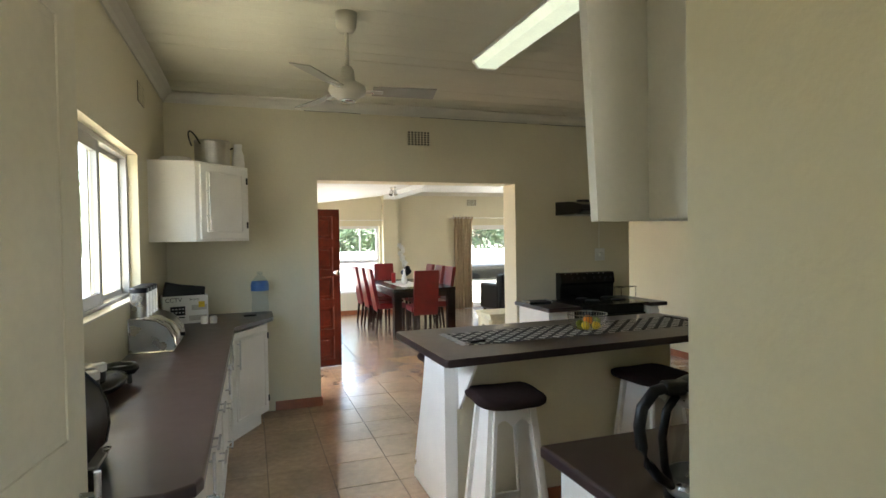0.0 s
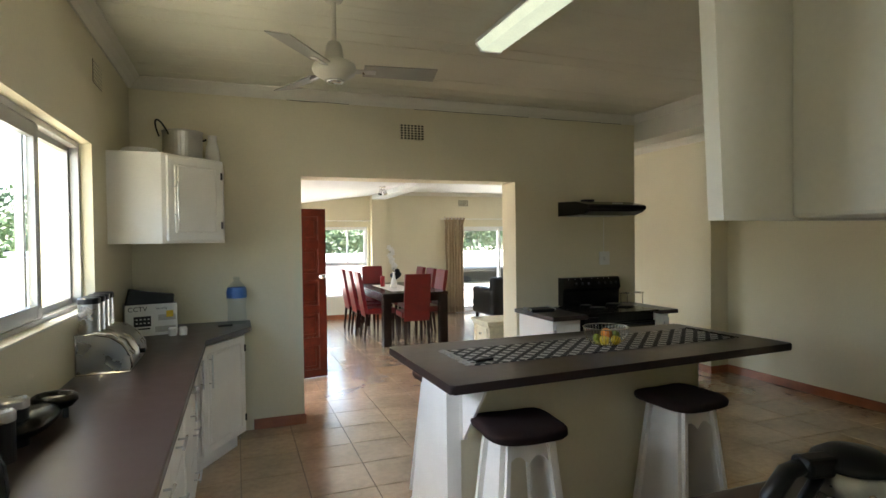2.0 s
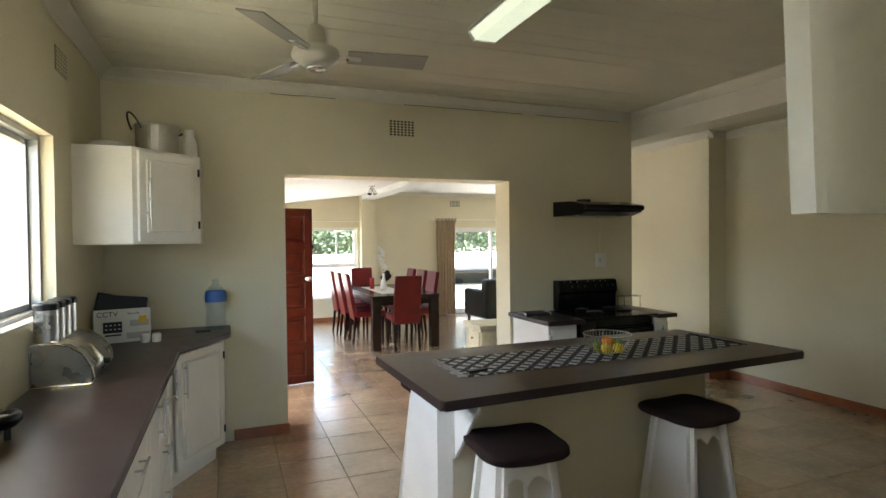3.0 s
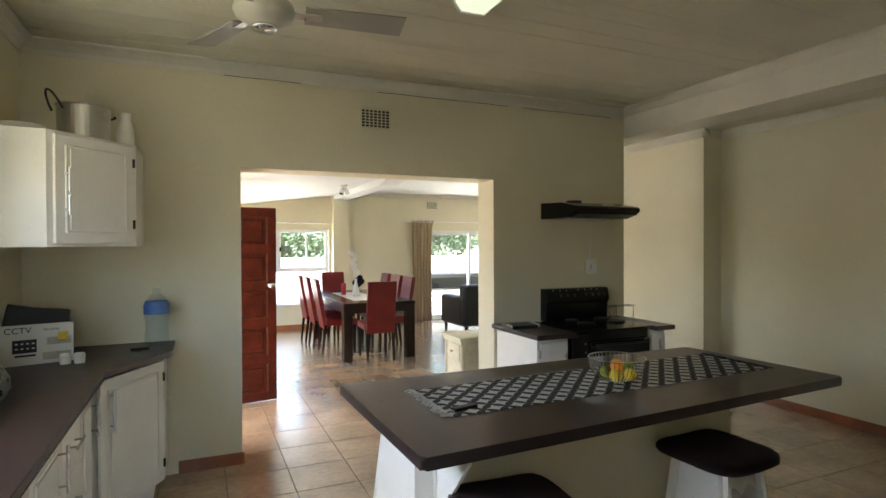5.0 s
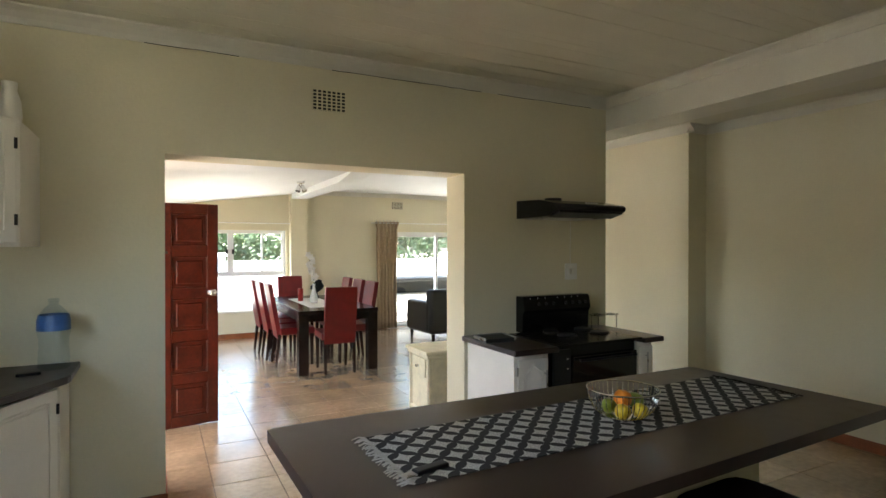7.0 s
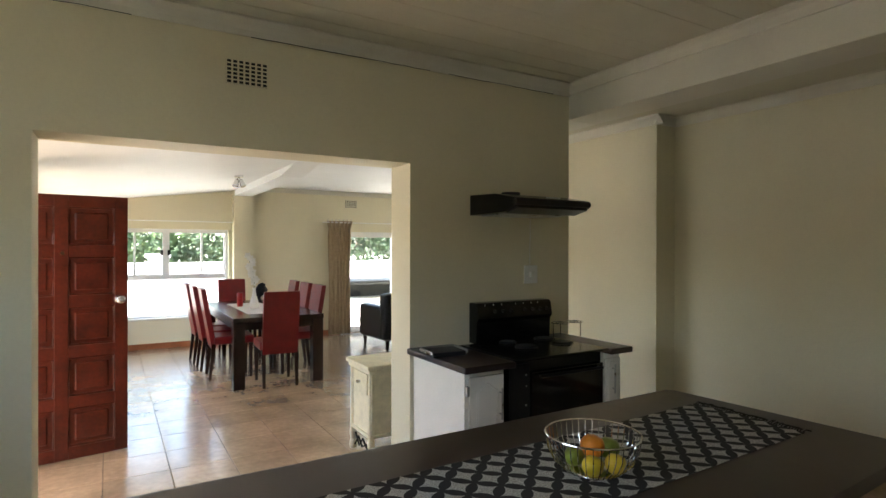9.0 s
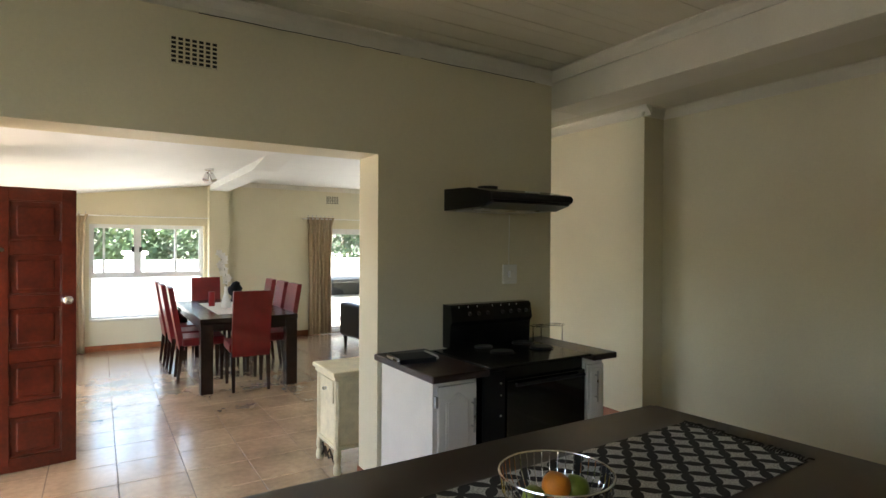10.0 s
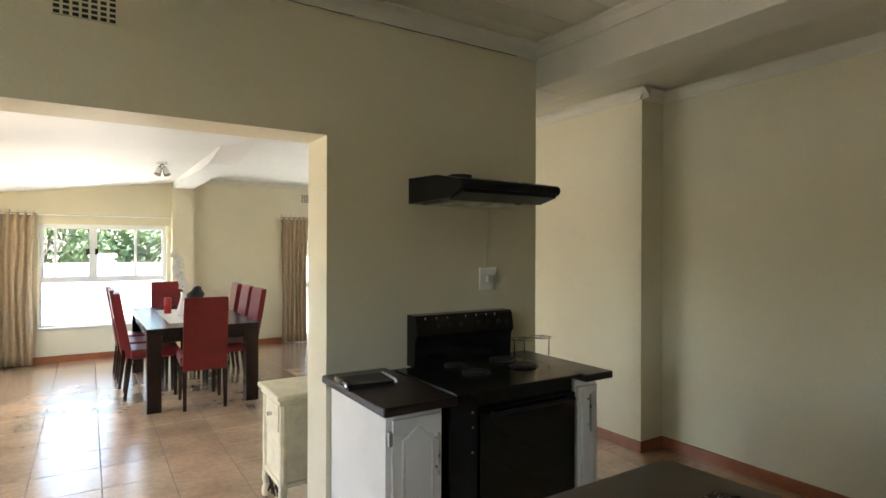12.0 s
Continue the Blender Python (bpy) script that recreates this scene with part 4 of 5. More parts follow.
bd = thing("ornament", (2.78, 9.72, 0.766), "dark carved bird ornament on the dining table", "ornament")
b = lathe([(0.0, 0), (0.05, 0.0), (0.03, 0.03), (0.02, 0.07), (0.06, 0.13), (0.065, 0.17), (0.035, 0.22), (0.03, 0.25), (0.0, 0.27)], 14)
for v in b.verts:
    v.co.x *= 1.6 if v.co.z > 0.1 else 1
    v.co.x += 0.25 * max(0, v.co.z - 0.1)
part("figure", b, BLACKP, bd, smooth=True)


# ---- curtains ----
def curtain(x0, x1, y, z0, z1, n, label):
    c = thing("curtain", (0, 0, 0), label, "curtain", "beige curtains")
    b = bmesh.new()
    cols, rows = n * 10, 14
    grid = []
    for j in range(rows + 1):
        q = j / rows
        row = []
        for i in range(cols + 1):
            u2 = i / cols
            amp = 0.045 * (0.55 + 0.45 * (1 - q)) * (0.8 + 0.2 * math.sin(i * 0.37))
            narrow = 1 - 0.10 * math.sin(q * math.pi) ** 2 - 0.06 * (1 - q) + (0.10 if q > 0.97 else -0.05 if q > 0.9 else 0.0)
            x = (x0 + x1) / 2 + (u2 - 0.5) * (x1 - x0) * narrow + 0.006 * math.sin(7 * q + i * 0.2)
            row.append(b.verts.new((x, y + amp * math.sin(2 * math.pi * n * u2 + 0.5 * math.sin(q * 4)), z0 + (z1 - z0) * q)))
        grid.append(row)
    for j in range(rows):
        for i in range(cols):
            b.faces.new((grid[j][i], grid[j][i + 1], grid[j + 1][i + 1], grid[j + 1][i]))
    ext = bmesh.ops.extrude_face_region(b, geom=b.faces[:])
    for v in [g for g in ext["geom"] if isinstance(g, bmesh.types.BMVert)]:
        v.co.y += 0.004
    part("drape", b, CURTAIN, c, smooth=True)
    for i in range(n + 1):
        xx = x0 + (x1 - x0) * i / n
        part("curtain_hook", rod(0.006, 0.006, (xx * 0.97 + (x0 + x1) / 2 * 0.03, y, z1 - 0.01), (xx * 0.97 + (x0 + x1) / 2 * 0.03, y, z1 + 0.035), 6), STEEL, c)
    return c


curtain(0.62, 1.12, YD - 0.09, 0.01, 1.93, 6, "beige pleated curtain drawn aside of the dining window")
curtain(4.24, 4.68, YD - 0.09, 0.01, 1.98, 6, "beige pleated curtain drawn aside of the patio door")
for x0, x1, z in ((0.45, 2.73, 1.915), (4.15, 7.4, 1.955)):
    cr = thing("curtain_rail", (0, 0, 0), "thin white curtain rail above the opening", "curtain rail", "curtain rails")
    part("rail", rod(0.009, 0.009, (x0, YD - 0.09, z), (x1, YD - 0.09, z), 10), WHITEP, cr)
    for xx in (x0 + 0.1, x1 - 0.1):
        part("rail_bracket", rod(0.006, 0.006, (xx, YD - 0.09, z), (xx, YD, z), 8), WHITEP, cr)

# ---- armchair ----
so = thing("armchair", (4.95, 9.75, 0), "black leather armchair seen from behind by the patio door", "armchair", rz=4)
part("base", box(-0.48, 0.48, -0.40, 0.42, 0.13, 0.42, 0.04, seg=3), BLACKL, so)
part("seat_cushion", box(-0.32, 0.32, -0.25, 0.43, 0.40, 0.54, 0.05, seg=3), BLACKL, so)
b = box(-0.50, 0.50, -0.42, -0.20, 0.14, 0.84, 0.06, seg=4)
for v in b.verts:
    v.co.y -= 0.08 * max(0, v.co.z - 0.4)
part("back", b, BLACKL, so)
for sx in (-1, 1):
    part("armrest", box(sx * 0.41 - 0.1, sx * 0.41 + 0.1, -0.35, 0.42, 0.14, 0.64, 0.06, seg=4), BLACKL, so)
    for yy in (-0.36, 0.36):
        part("foot", rod(0.022, 0.035, (sx * 0.42, yy, 0), (sx * 0.42, yy, 0.13), 12), DARKWOOD, so)

# ---- ivory side cabinet ----
iv = thing("side_cabinet", (0, 0, 0), "distressed ivory side cabinet with fluted column corners", "cabinet")
IX0, IX1, IY0, IY1 = 2.59, 3.18, 5.47, 5.86
b = box(IX0 - 0.02, IX1 + 0.02, IY0 - 0.02, IY1 + 0.02, 0.655, 0.685, 0.008)
part("top", b, IVORY, iv)
part("body", box(IX0 + 0.02, IX1 - 0.02, IY0 + 0.02, IY1 - 0.02, 0.17, 0.654, 0.003), IVORY, iv)
part("moulding", box(IX0 - 0.005, IX1 + 0.005, IY0 - 0.005, IY1 + 0.005, 0.625, 0.654, 0.008), IVORY, iv)
part("base_rail", box(IX0 + 0.005, IX1 - 0.005, IY0 + 0.005, IY1 - 0.005, 0.16, 0.185, 0.006), IVORY, iv)
for xx in (IX0 + 0.025, IX1 - 0.025):
    for yy in (IY0 + 0.025, IY1 - 0.025):
        b = bmesh.new()
        nseg = 24
        rings = []
        for r, z in ((0.024, 0.0), (0.028, 0.02), (0.026, 0.05), (0.018, 0.07), (0.026, 0.10), (0.026, 0.13), (0.022, 0.16), (0.022, 0.62), (0.025, 0.625)):
            rings.append([b.verts.new((xx + r * (1 - (0.12 if i % 4 == 0 and z > 0.14 else 0)) * math.cos(2 * math.pi * i / nseg), yy + r * (1 - (0.12 if i % 4 == 0 and z > 0.14 else 0)) * math.sin(2 * math.pi * i / nseg), z)) for i in range(nseg)])
        for a1, a2 in zip(rings, rings[1:]):
            for i in range(nseg):
                b.faces.new((a1[i], a1[(i + 1) % nseg], a2[(i + 1) % nseg], a2[i]))
        part("column_leg", b, IVORY, iv)
dpan = part("drawer", box(IX0 + 0.008, IX0 + 0.022, IY0 + 0.07, IY1 - 0.07, 0.46, 0.61, 0.003), IVORY, iv)
part("knob", rod(0.010, 0.013, (IX0 + 0.01, (IY0 + IY1) / 2, 0.54), (IX0 - 0.016, (IY0 + IY1) / 2, 0.54), 12), STEEL, dpan)
cr = tube_path([(IX0 + 0.03, IY0 + 0.05, 0.02), (IX0 + 0.03, IY0 + 0.12, 0.09), (IX0 + 0.03, IY0 + 0.2, 0.05), (IX0 + 0.03, IY0 + 0.27, 0.11), (IX0 + 0.03, IY0 + 0.34, 0.03)], 0.007, 8)
tube_path([(IX0 + 0.035, IY0 + 0.05, 0.12), (IX0 + 0.035, IY0 + 0.12, 0.05), (IX0 + 0.035, IY0 + 0.2, 0.11), (IX0 + 0.035, IY0 + 0.27, 0.04), (IX0 + 0.035, IY0 + 0.34, 0.12)], 0.007, 8, cr)
part("scroll", cr, DARKWOOD, iv, "dark wrought scroll between the feet")

# ---- things on the worktops ----
bb = thing("bread_bin", (0, 0, 0), "brushed steel roll-top bread bin on the worktop", "bread bin")
prof = [(-0.545, 0.902), (-0.315, 0.902), (-0.305, 0.93), (-0.31, 0.98), (-0.345, 1.04), (-0.40, 1.08), (-0.47, 1.095), (-0.545, 1.095)]
part("body", prism(prof, "y", 3.42, 3.85), STEEL, bb)
lidp = [(-0.302, 0.935), (-0.306, 0.985), (-0.342, 1.046), (-0.40, 1.087), (-0.47, 1.101)]
b = bmesh.new()
r0 = [b.verts.new((x, 3.425, z)) for x, z in lidp]
r1 = [b.verts.new((x, 3.845, z)) for x, z in lidp]
for i in range(len(lidp) - 1):
    b.faces.new((r0[i], r0[i + 1], r1[i + 1], r1[i]))
ext = bmesh.ops.extrude_face_region(b, geom=b.faces[:])
for v in [g for g in ext["geom"] if isinstance(g, bmesh.types.BMVert)]:
    v.co.x += 0.004
    v.co.z += 0.002
part("lid", b, STEEL, bb, smooth=True)
part("end_rim", tube_path([(x, 3.415, z) for x, z in prof] + [(prof[0][0], 3.415, prof[0][1])], 0.006, 8), CHROME, bb)
part("lid_knob", rod(0.012, 0.012, (-0.30, 3.63, 0.965), (-0.275, 3.63, 0.965), 12), BLACKP, bb)


def canister(x, y, z, r, h, steel=True):
    c = thing("canister", (x, y, z), "brushed steel storage canister with black lid" if steel else "black storage jar with a steel lid", "canister", "steel canisters" if steel else "black jars")
    part("body", lathe([(0, 0), (r, 0), (r, h - 0.03), (0, h - 0.03)], 28), STEEL if steel else BLACKP, c, smooth=False)
    part("lid", lathe([(0, h - 0.03), (r + 0.002, h - 0.03), (r + 0.002, h - 0.006), (r - 0.004, h), (0, h)], 28), BLACKP if steel else STEEL, c)


for yy in (3.475, 3.58, 3.685, 3.79):
    canister(-0.495, yy, 1.0955, 0.048, 0.175)
canister(-0.485, 2.42, 0.90, 0.045, 0.15, False)
canister(-0.475, 2.27, 0.90, 0.045, 0.15, False)

bn = thing("bread_bin", (0.035, 0, 0), "black rounded bread bin with a steel handle on the worktop", "bread bin")
prof = [(-0.545, 0.90), (-0.37, 0.90), (-0.345, 0.93), (-0.335, 0.985), (-0.34, 1.045), (-0.36, 1.10), (-0.40, 1.145), (-0.45, 1.17), (-0.50, 1.175), (-0.545, 1.17)]
b = prism(prof, "y", 1.47, 1.80)
bmesh.ops.bevel(b, geom=[e for e in b.edges if abs(e.verts[0].co.y - e.verts[1].co.y) < 1e-6], offset=0.008, segments=2, affect="EDGES", profile=0.5)
part("shell", b, BLACKP, bn, smooth=True)
part("end_rim", tube_path([(x, 1.80, z) for x, z in prof], 0.005, 8), BLACKG, bn)
part("handle", box(-0.342, -0.312, 1.56, 1.72, 0.93, 0.94, 0.003), STEEL, bn, "flat steel handle")

sm = thing("hand_vacuum", (-0.462, 2.58, 0.90), "black streamlined appliance with a ring-shaped end on the worktop", "appliance", rz=84)
b = bmesh.new()
bmesh.ops.create_uvsphere(b, u_segments=32, v_segments=16, radius=1.0)
for v in b.verts:
    taper = 1.0 - 0.28 * v.co.x
    v.co = Vector((v.co.x * 0.20 - 0.06, v.co.y * 0.080 * taper, 0.052 + v.co.z * 0.036 * taper))
part("body", b, BLACKG, sm, smooth=True)
part("rim", lathe([(0.036, 0.045), (0.060, 0.040), (0.076, 0.058), (0.074, 0.078), (0.062, 0.086), (0.052, 0.080), (0.046, 0.055), (0.036, 0.045)], 32, m=Matrix.Translation((0.13, 0.0, 0.0))), BLACKG, sm, "glossy ring end", True)
part("cup", lathe([(0.0, 0.046), (0.04, 0.046), (0.05, 0.07)], 28, m=Matrix.Translation((0.13, 0.0, 0.0))), STEEL, sm, "brushed steel cup", True)
part("nub", box(0.195, 0.222, -0.02, 0.02, 0.05, 0.072, 0.006), BLACKP, sm)
for fx, fy in ((0.12, -0.04), (0.12, 0.04), (-0.16, 0.0)):
    part("foot", rod(0.010, 0.010, (fx, fy, 0), (fx, fy, 0.045), 8), BLACKP, sm)


def text_part(words, size, material, parent, m):
    cu = bpy.data.curves.new("lettering", "FONT")
    cu.body, cu.size, cu.extrude = words, size, 0.0005
    tmp = bpy.data.objects.new("lettering", cu)
    scene.collection.objects.link(tmp)
    bpy.context.view_layer.update()
    me = bpy.data.meshes.new_from_object(tmp.evaluated_get(bpy.context.evaluated_depsgraph_get()))
    bpy.data.objects.remove(tmp)
    me.materials.clear()
    me.materials.append(material)
    ob = new("lettering", me)
    ob.parent = parent
    ob.matrix_basis = m
    return ob


cb = thing("carton", (-0.385, 4.66, 0.90), "open printed security camera carton on the worktop", "carton", rz=14)
b = bmesh.new()
bx(b, -0.16, 0.16, -0.09, -0.087, 0, 0.215)
bx(b, -0.16, 0.16, 0.087, 0.09, 0, 0.215)
bx(b, -0.16, -0.157, -0.087, 0.087, 0, 0.215)
bx(b, 0.157, 0.16, -0.087, 0.087, 0, 0.215)
bx(b, -0.157, 0.157, -0.087, 0.087, 0, 0.003)
part("box", b, CARD, cb)
text_part("CCTV", 0.045, DARKP, cb, pose(-0.145, -0.0915, 0.170, 90))
text_part("Security", 0.022, DARKP, cb, pose(0.025, -0.0915, 0.178, 90))
part("print", box(-0.11, -0.005, -0.0925, -0.09, 0.065, 0.135), DARKP, cb, "dark printed picture panel")
for i in range(4):
    for j in range(2):
        part("print", box(-0.098 + i * 0.024, -0.086 + i * 0.024, -0.0932, -0.0925, 0.085 + j * 0.026, 0.092 + j * 0.026), CARD, cb)
part("print", box(-0.10, -0.01, -0.0925, -0.09, 0.045, 0.055), DARKP, cb)
part("print", box(0.04, 0.15, -0.0925, -0.09, 0.10, 0.14), FABW, cb, "grey printed block")
part("print", box(0.02, 0.15, -0.0925, -0.09, 0.02, 0.06), FABW, cb, "grey printed block")
part("sticker", box(0.09, 0.135, -0.0935, -0.0925, 0.12, 0.165), LEMON, cb, "yellow sticker")
b = prism([(-0.15, 0.02), (-0.155, 0.20), (-0.128, 0.318), (-0.02, 0.292), (0.155, 0.268), (0.148, 0.20), (0.10, 0.02)], "y", -0.03, 0.035)
bmesh.ops.bevel(b, geom=b.edges[:], offset=0.008, segments=2, affect="EDGES", profile=0.5)
tagged(obj_from(b, "document_bag", BLACKP), "flat black bag standing tilted in the open carton", "bag").matrix_basis = pose(-0.385, 4.66, 0.905, 0, 0, 14)

bt = thing("water_bottle", (0.185, 4.94, 0.90), "large clear water bottle with a blue label", "bottle")
part("body", lathe([(0.0, 0.002), (0.062, 0.0), (0.072, 0.012), (0.069, 0.04), (0.072, 0.05), (0.067, 0.075), (0.070, 0.09), (0.063, 0.115), (0.067, 0.135), (0.066, 0.155), (0.074, 0.185), (0.074, 0.25), (0.066, 0.28), (0.04, 0.315), (0.022, 0.33), (0.022, 0.345)], 28), CLEAR, bt, smooth=True)
part("label", lathe([(0.0752, 0.20), (0.0755, 0.25), (0.0675, 0.281)], 28), BLUEW, bt, "blue wrap label", True)
part("cap", lathe([(0.0, 0.362), (0.024, 0.362), (0.025, 0.345), (0.0, 0.343)], 18), CLEAR, bt)
bt2 = thing("phone", (0.10, 4.80, 0.90), "small dark remote lying on the worktop", "remote", rz=10)
part("case", box(-0.05, 0.05, -0.02, 0.02, 0, 0.014, 0.004), BLACKP, bt2)
jr = thing("jar", (-0.20, 4.52, 0.90), "two small white jars on the worktop", "jar")
for q in (-0.03, 0.035):
    part("pot", lathe([(0, 0), (0.026, 0), (0.028, 0.045), (0.022, 0.055), (0.0, 0.055)], 18, m=Matrix.Translation((q, 0, 0))), WHITEP, jr)

# on top of the wall cabinet
po = thing("stock_pot", (-0.155, 4.66, 2.111), "aluminium stock pot with dark wire handles", "pot")
part("body", lathe([(0.0, 0.0), (0.120, 0.0), (0.128, 0.012), (0.131, 0.195), (0.136, 0.202), (0.136, 0.206), (0.127, 0.206), (0.124, 0.02), (0.0, 0.012)], 36), ALU, po, smooth=False)
for sg, a in ((-1, 215), (1, 35)):
    ca, sa = math.cos(radians(a)), math.sin(radians(a))
    tx, ty = -sa, ca
    pts = []
    for i in range(11):
        q = math.pi * i / 10
        rr = 0.136 + (0.05 if sg < 0 else 0.02) * math.sin(q)
        zz = 0.165 + (0.10 if sg < 0 else 0.0) * math.sin(q)
        w2 = -0.06 * math.cos(q)
        pts.append((rr * ca + w2 * tx, rr * sa + w2 * ty, zz))
    part("handle", tube_path(pts, 0.006, 8), DARKP, po, "dark wire handle")
pt = thing("plate_stack", (-0.39, 4.41, 2.111), "stack of white plates on the wall cabinet", "plates")
for i in range(3):
    part("plate", lathe([(0, 0.004 + i * 0.009), (0.07, 0.003 + i * 0.009), (0.115 - i * 0.008, 0.018 + i * 0.009), (0.117 - i * 0.008, 0.021 + i * 0.009), (0.07, 0.008 + i * 0.009), (0, 0.008 + i * 0.009)], 32), CABW, pt)
ws = thing("white_jug", (0.035, 4.78, 2.111), "tall matt white jug on the wall cabinet", "jug")
part("body", lathe([(0.0, 0), (0.045, 0), (0.05, 0.05), (0.045, 0.12), (0.03, 0.17), (0.032, 0.21), (0.028, 0.21), (0.02, 0.17)], 24), CABW, ws, smooth=True)

# range worktop
bk = thing("notebook", (2.80, 4.80, 0.862), "dark spiral notebook with steel binding on the worktop", "notebook", rz=-6)
part("pages", box(-0.11, 0.11, -0.085, 0.085, 0.002, 0.022, 0.002), DARKP, bk)
part("cover", box(-0.115, 0.115, -0.09, 0.09, 0.022, 0.027, 0.002), DARKP, bk)
part("cover", box(-0.115, 0.115, -0.09, 0.09, 0.0, 0.003), DARKP, bk)
for sx in (-0.12, 0.115):
    part("binding", tube_path([(sx, -0.09 + 0.18 * i / 24, 0.018 + 0.012 * (i % 2)) for i in range(25)], 0.008, 6), STEEL, bk)
tr = thing("wire_trivet", (3.90, 4.88, 0.862), "chrome wire trivet stand on the worktop", "trivet")
tr.scale = (1.3, 1.3, 1.0)
for cx2 in (-0.05, 0.055):
    part("ring", tube_path(ring_pts(0.05, 0.115, 25, cx2, 0), 0.0025, 6), CHROME, tr)
    part("ring", tube_path(ring_pts(0.025, 0.115, 17, cx2, 0), 0.002, 6), CHROME, tr)
    part("spoke", tube_path([(cx2 - 0.05, 0, 0.115), (cx2 + 0.05, 0, 0.115)], 0.002, 6), CHROME, tr)
for lx in (-0.10, 0.105):
    part("leg", tube_path([(lx, 0, 0.115), (lx, 0, 0.06), (lx, 0, 0.0)], 0.003, 6), CHROME, tr)
part("leg", tube_path([(0, 0.05, 0.115), (0, 0.05, 0.0)], 0.003, 6), CHROME, tr)

# runner with a woven leaf lattice
rn = bpy.data.materials.new("leaf_lattice_weave")
rn.use_nodes = True
n, l = rn.node_tree.nodes, rn.node_tree.links
tc, mp = n.new("ShaderNodeTexCoord"), n.new("ShaderNodeMapping")
mp.inputs["Rotation"].default_value = (0, 0, radians(45))
mp.inputs["Scale"].default_value = (1 / 0.067, 1 / 0.067, 0)
fr = n.new("ShaderNodeVectorMath")
fr.operation = "FRACTION"
l.new(tc.outputs["Object"], mp.inputs[0])
l.new(mp.outputs[0], fr.inputs[0])
acc = None
for corner in ((0, 0, 0), (1, 0, 0), (0, 1, 0), (1, 1, 0)):
    ds = n.new("ShaderNodeVectorMath")
    ds.operation = "DISTANCE"
    ds.inputs[1].default_value = corner
    l.new(fr.outputs[0], ds.inputs[0])
    lt = n.new("ShaderNodeMath")
    lt.operation = "LESS_THAN"
    lt.inputs[1].default_value = 0.722
    l.new(ds.outputs["Value"], lt.inputs[0])
    if acc is None:
        acc = lt.outputs[0]
    else:
        ad = n.new("ShaderNodeMath")
        ad.operation = "ADD"
        l.new(acc, ad.inputs[0])
        l.new(lt.outputs[0], ad.inputs[1])
        acc = ad.outputs[0]
gt = n.new("ShaderNodeMath")
gt.operation = "GREATER_THAN"
gt.inputs[1].default_value = 1.5
l.new(acc, gt.inputs[0])
nzz = n.new("ShaderNodeTexNoise")
nzz.inputs["Scale"].default_value = 260
l.new(tc.outputs["Object"], nzz.inputs["Vector"])
rmp = n.new("ShaderNodeValToRGB")
rmp.color_ramp.elements[0].position, rmp.color_ramp.elements[1].position = 0.35, 0.65
rmp.color_ramp.elements[0].color, rmp.color_ramp.elements[1].color = (0.24, 0.23, 0.21, 1), (0.62, 0.60, 0.56, 1)
l.new(nzz.outputs["Fac"], rmp.inputs[0])
mx = n.new("ShaderNodeMix")
mx.data_type = "RGBA"
l.new(gt.outputs[0], mx.inputs[0])
l.new(rmp.outputs[0], mx.inputs[6])
mx.inputs[7].default_value = (0.018, 0.016, 0.016, 1)
l.new(mx.outputs[2], n["Principled BSDF"].inputs["Base Color"])
n["Principled BSDF"].inputs["Roughness"].default_value = 0.9
bp = n.new("ShaderNodeBump")
bp.inputs["Strength"].default_value, bp.inputs["Distance"].default_value = 0.4, 0.002
l.new(nzz.outputs["Fac"], bp.inputs["Height"])
l.new(bp.outputs[0], n["Principled BSDF"].inputs["Normal"])

ru = thing("table_runner", (0, 0, 0), "black and pale grey leaf-patterned fringed runner on the island", "table runner")
b = bmesh.new()
bmesh.ops.create_grid(b, x_segments=50, y_segments=10, size=0.5)
for v in b.verts:
    e = 0.0012 * math.sin(v.co.x * 40) * math.cos(v.co.y * 9)
    v.co = Vector((2.075 + v.co.x * 1.68, 2.93 + v.co.y * 0.385 + 0.052 * v.co.x, 0.9385 + e))
ext = bmesh.ops.extrude_face_region(b, geom=b.faces[:])
for v in [g for g in ext["geom"] if isinstance(g, bmesh.types.BMVert)]:
    v.co.z -= 0.002
part("cloth", b, rn, ru)
rnd = random.Random(5)
for sx, x0, matf in ((-1, 1.237, FABW), (1, 2.913, FABB)):
    b = bmesh.new()
    for i in range(46):
        yy = 2.9 + sx * 0.026 - 0.156 + 0.375 * i / 45
        ln1 = rnd.uniform(0.025, 0.045)
        tube_path([(x0, yy, 0.938), (x0 + sx * ln1 * 0.5, yy + rnd.uniform(-0.006, 0.006), 0.942), (x0 + sx * ln1, yy + rnd.uniform(-0.01, 0.01), 0.937)], 0.0022, 4, b)
    part("fringe", b, matf, ru, "twisted fringe")

fb = thing("fruit_basket", (2.10, 2.88, 0.9395), "chrome wire fruit basket standing on the runner", "basket")
fb.scale = (0.9, 0.9, 0.96)
part("rim", tube_path(ring_pts(0.135, 0.105, 41), 0.0028, 8), CHROME, fb)
part("foot_ring", tube_path(ring_pts(0.06, 0.004, 31), 0.004, 8), CHROME, fb)
for i in range(40):
    a = 2 * math.pi * i / 40
    pts = [(r * math.cos(a), r * math.sin(a), z) for r, z in ((0.058, 0.004), (0.085, 0.012), (0.112, 0.035), (0.128, 0.065), (0.134, 0.105))]
    part("wire", tube_path(pts, 0.0014, 5), CHROME, fb)
part("bottom", lathe([(0.0, 0.003), (0.06, 0.003), (0.06, 0.005), (0.0, 0.005)], 24), CHROME, fb)


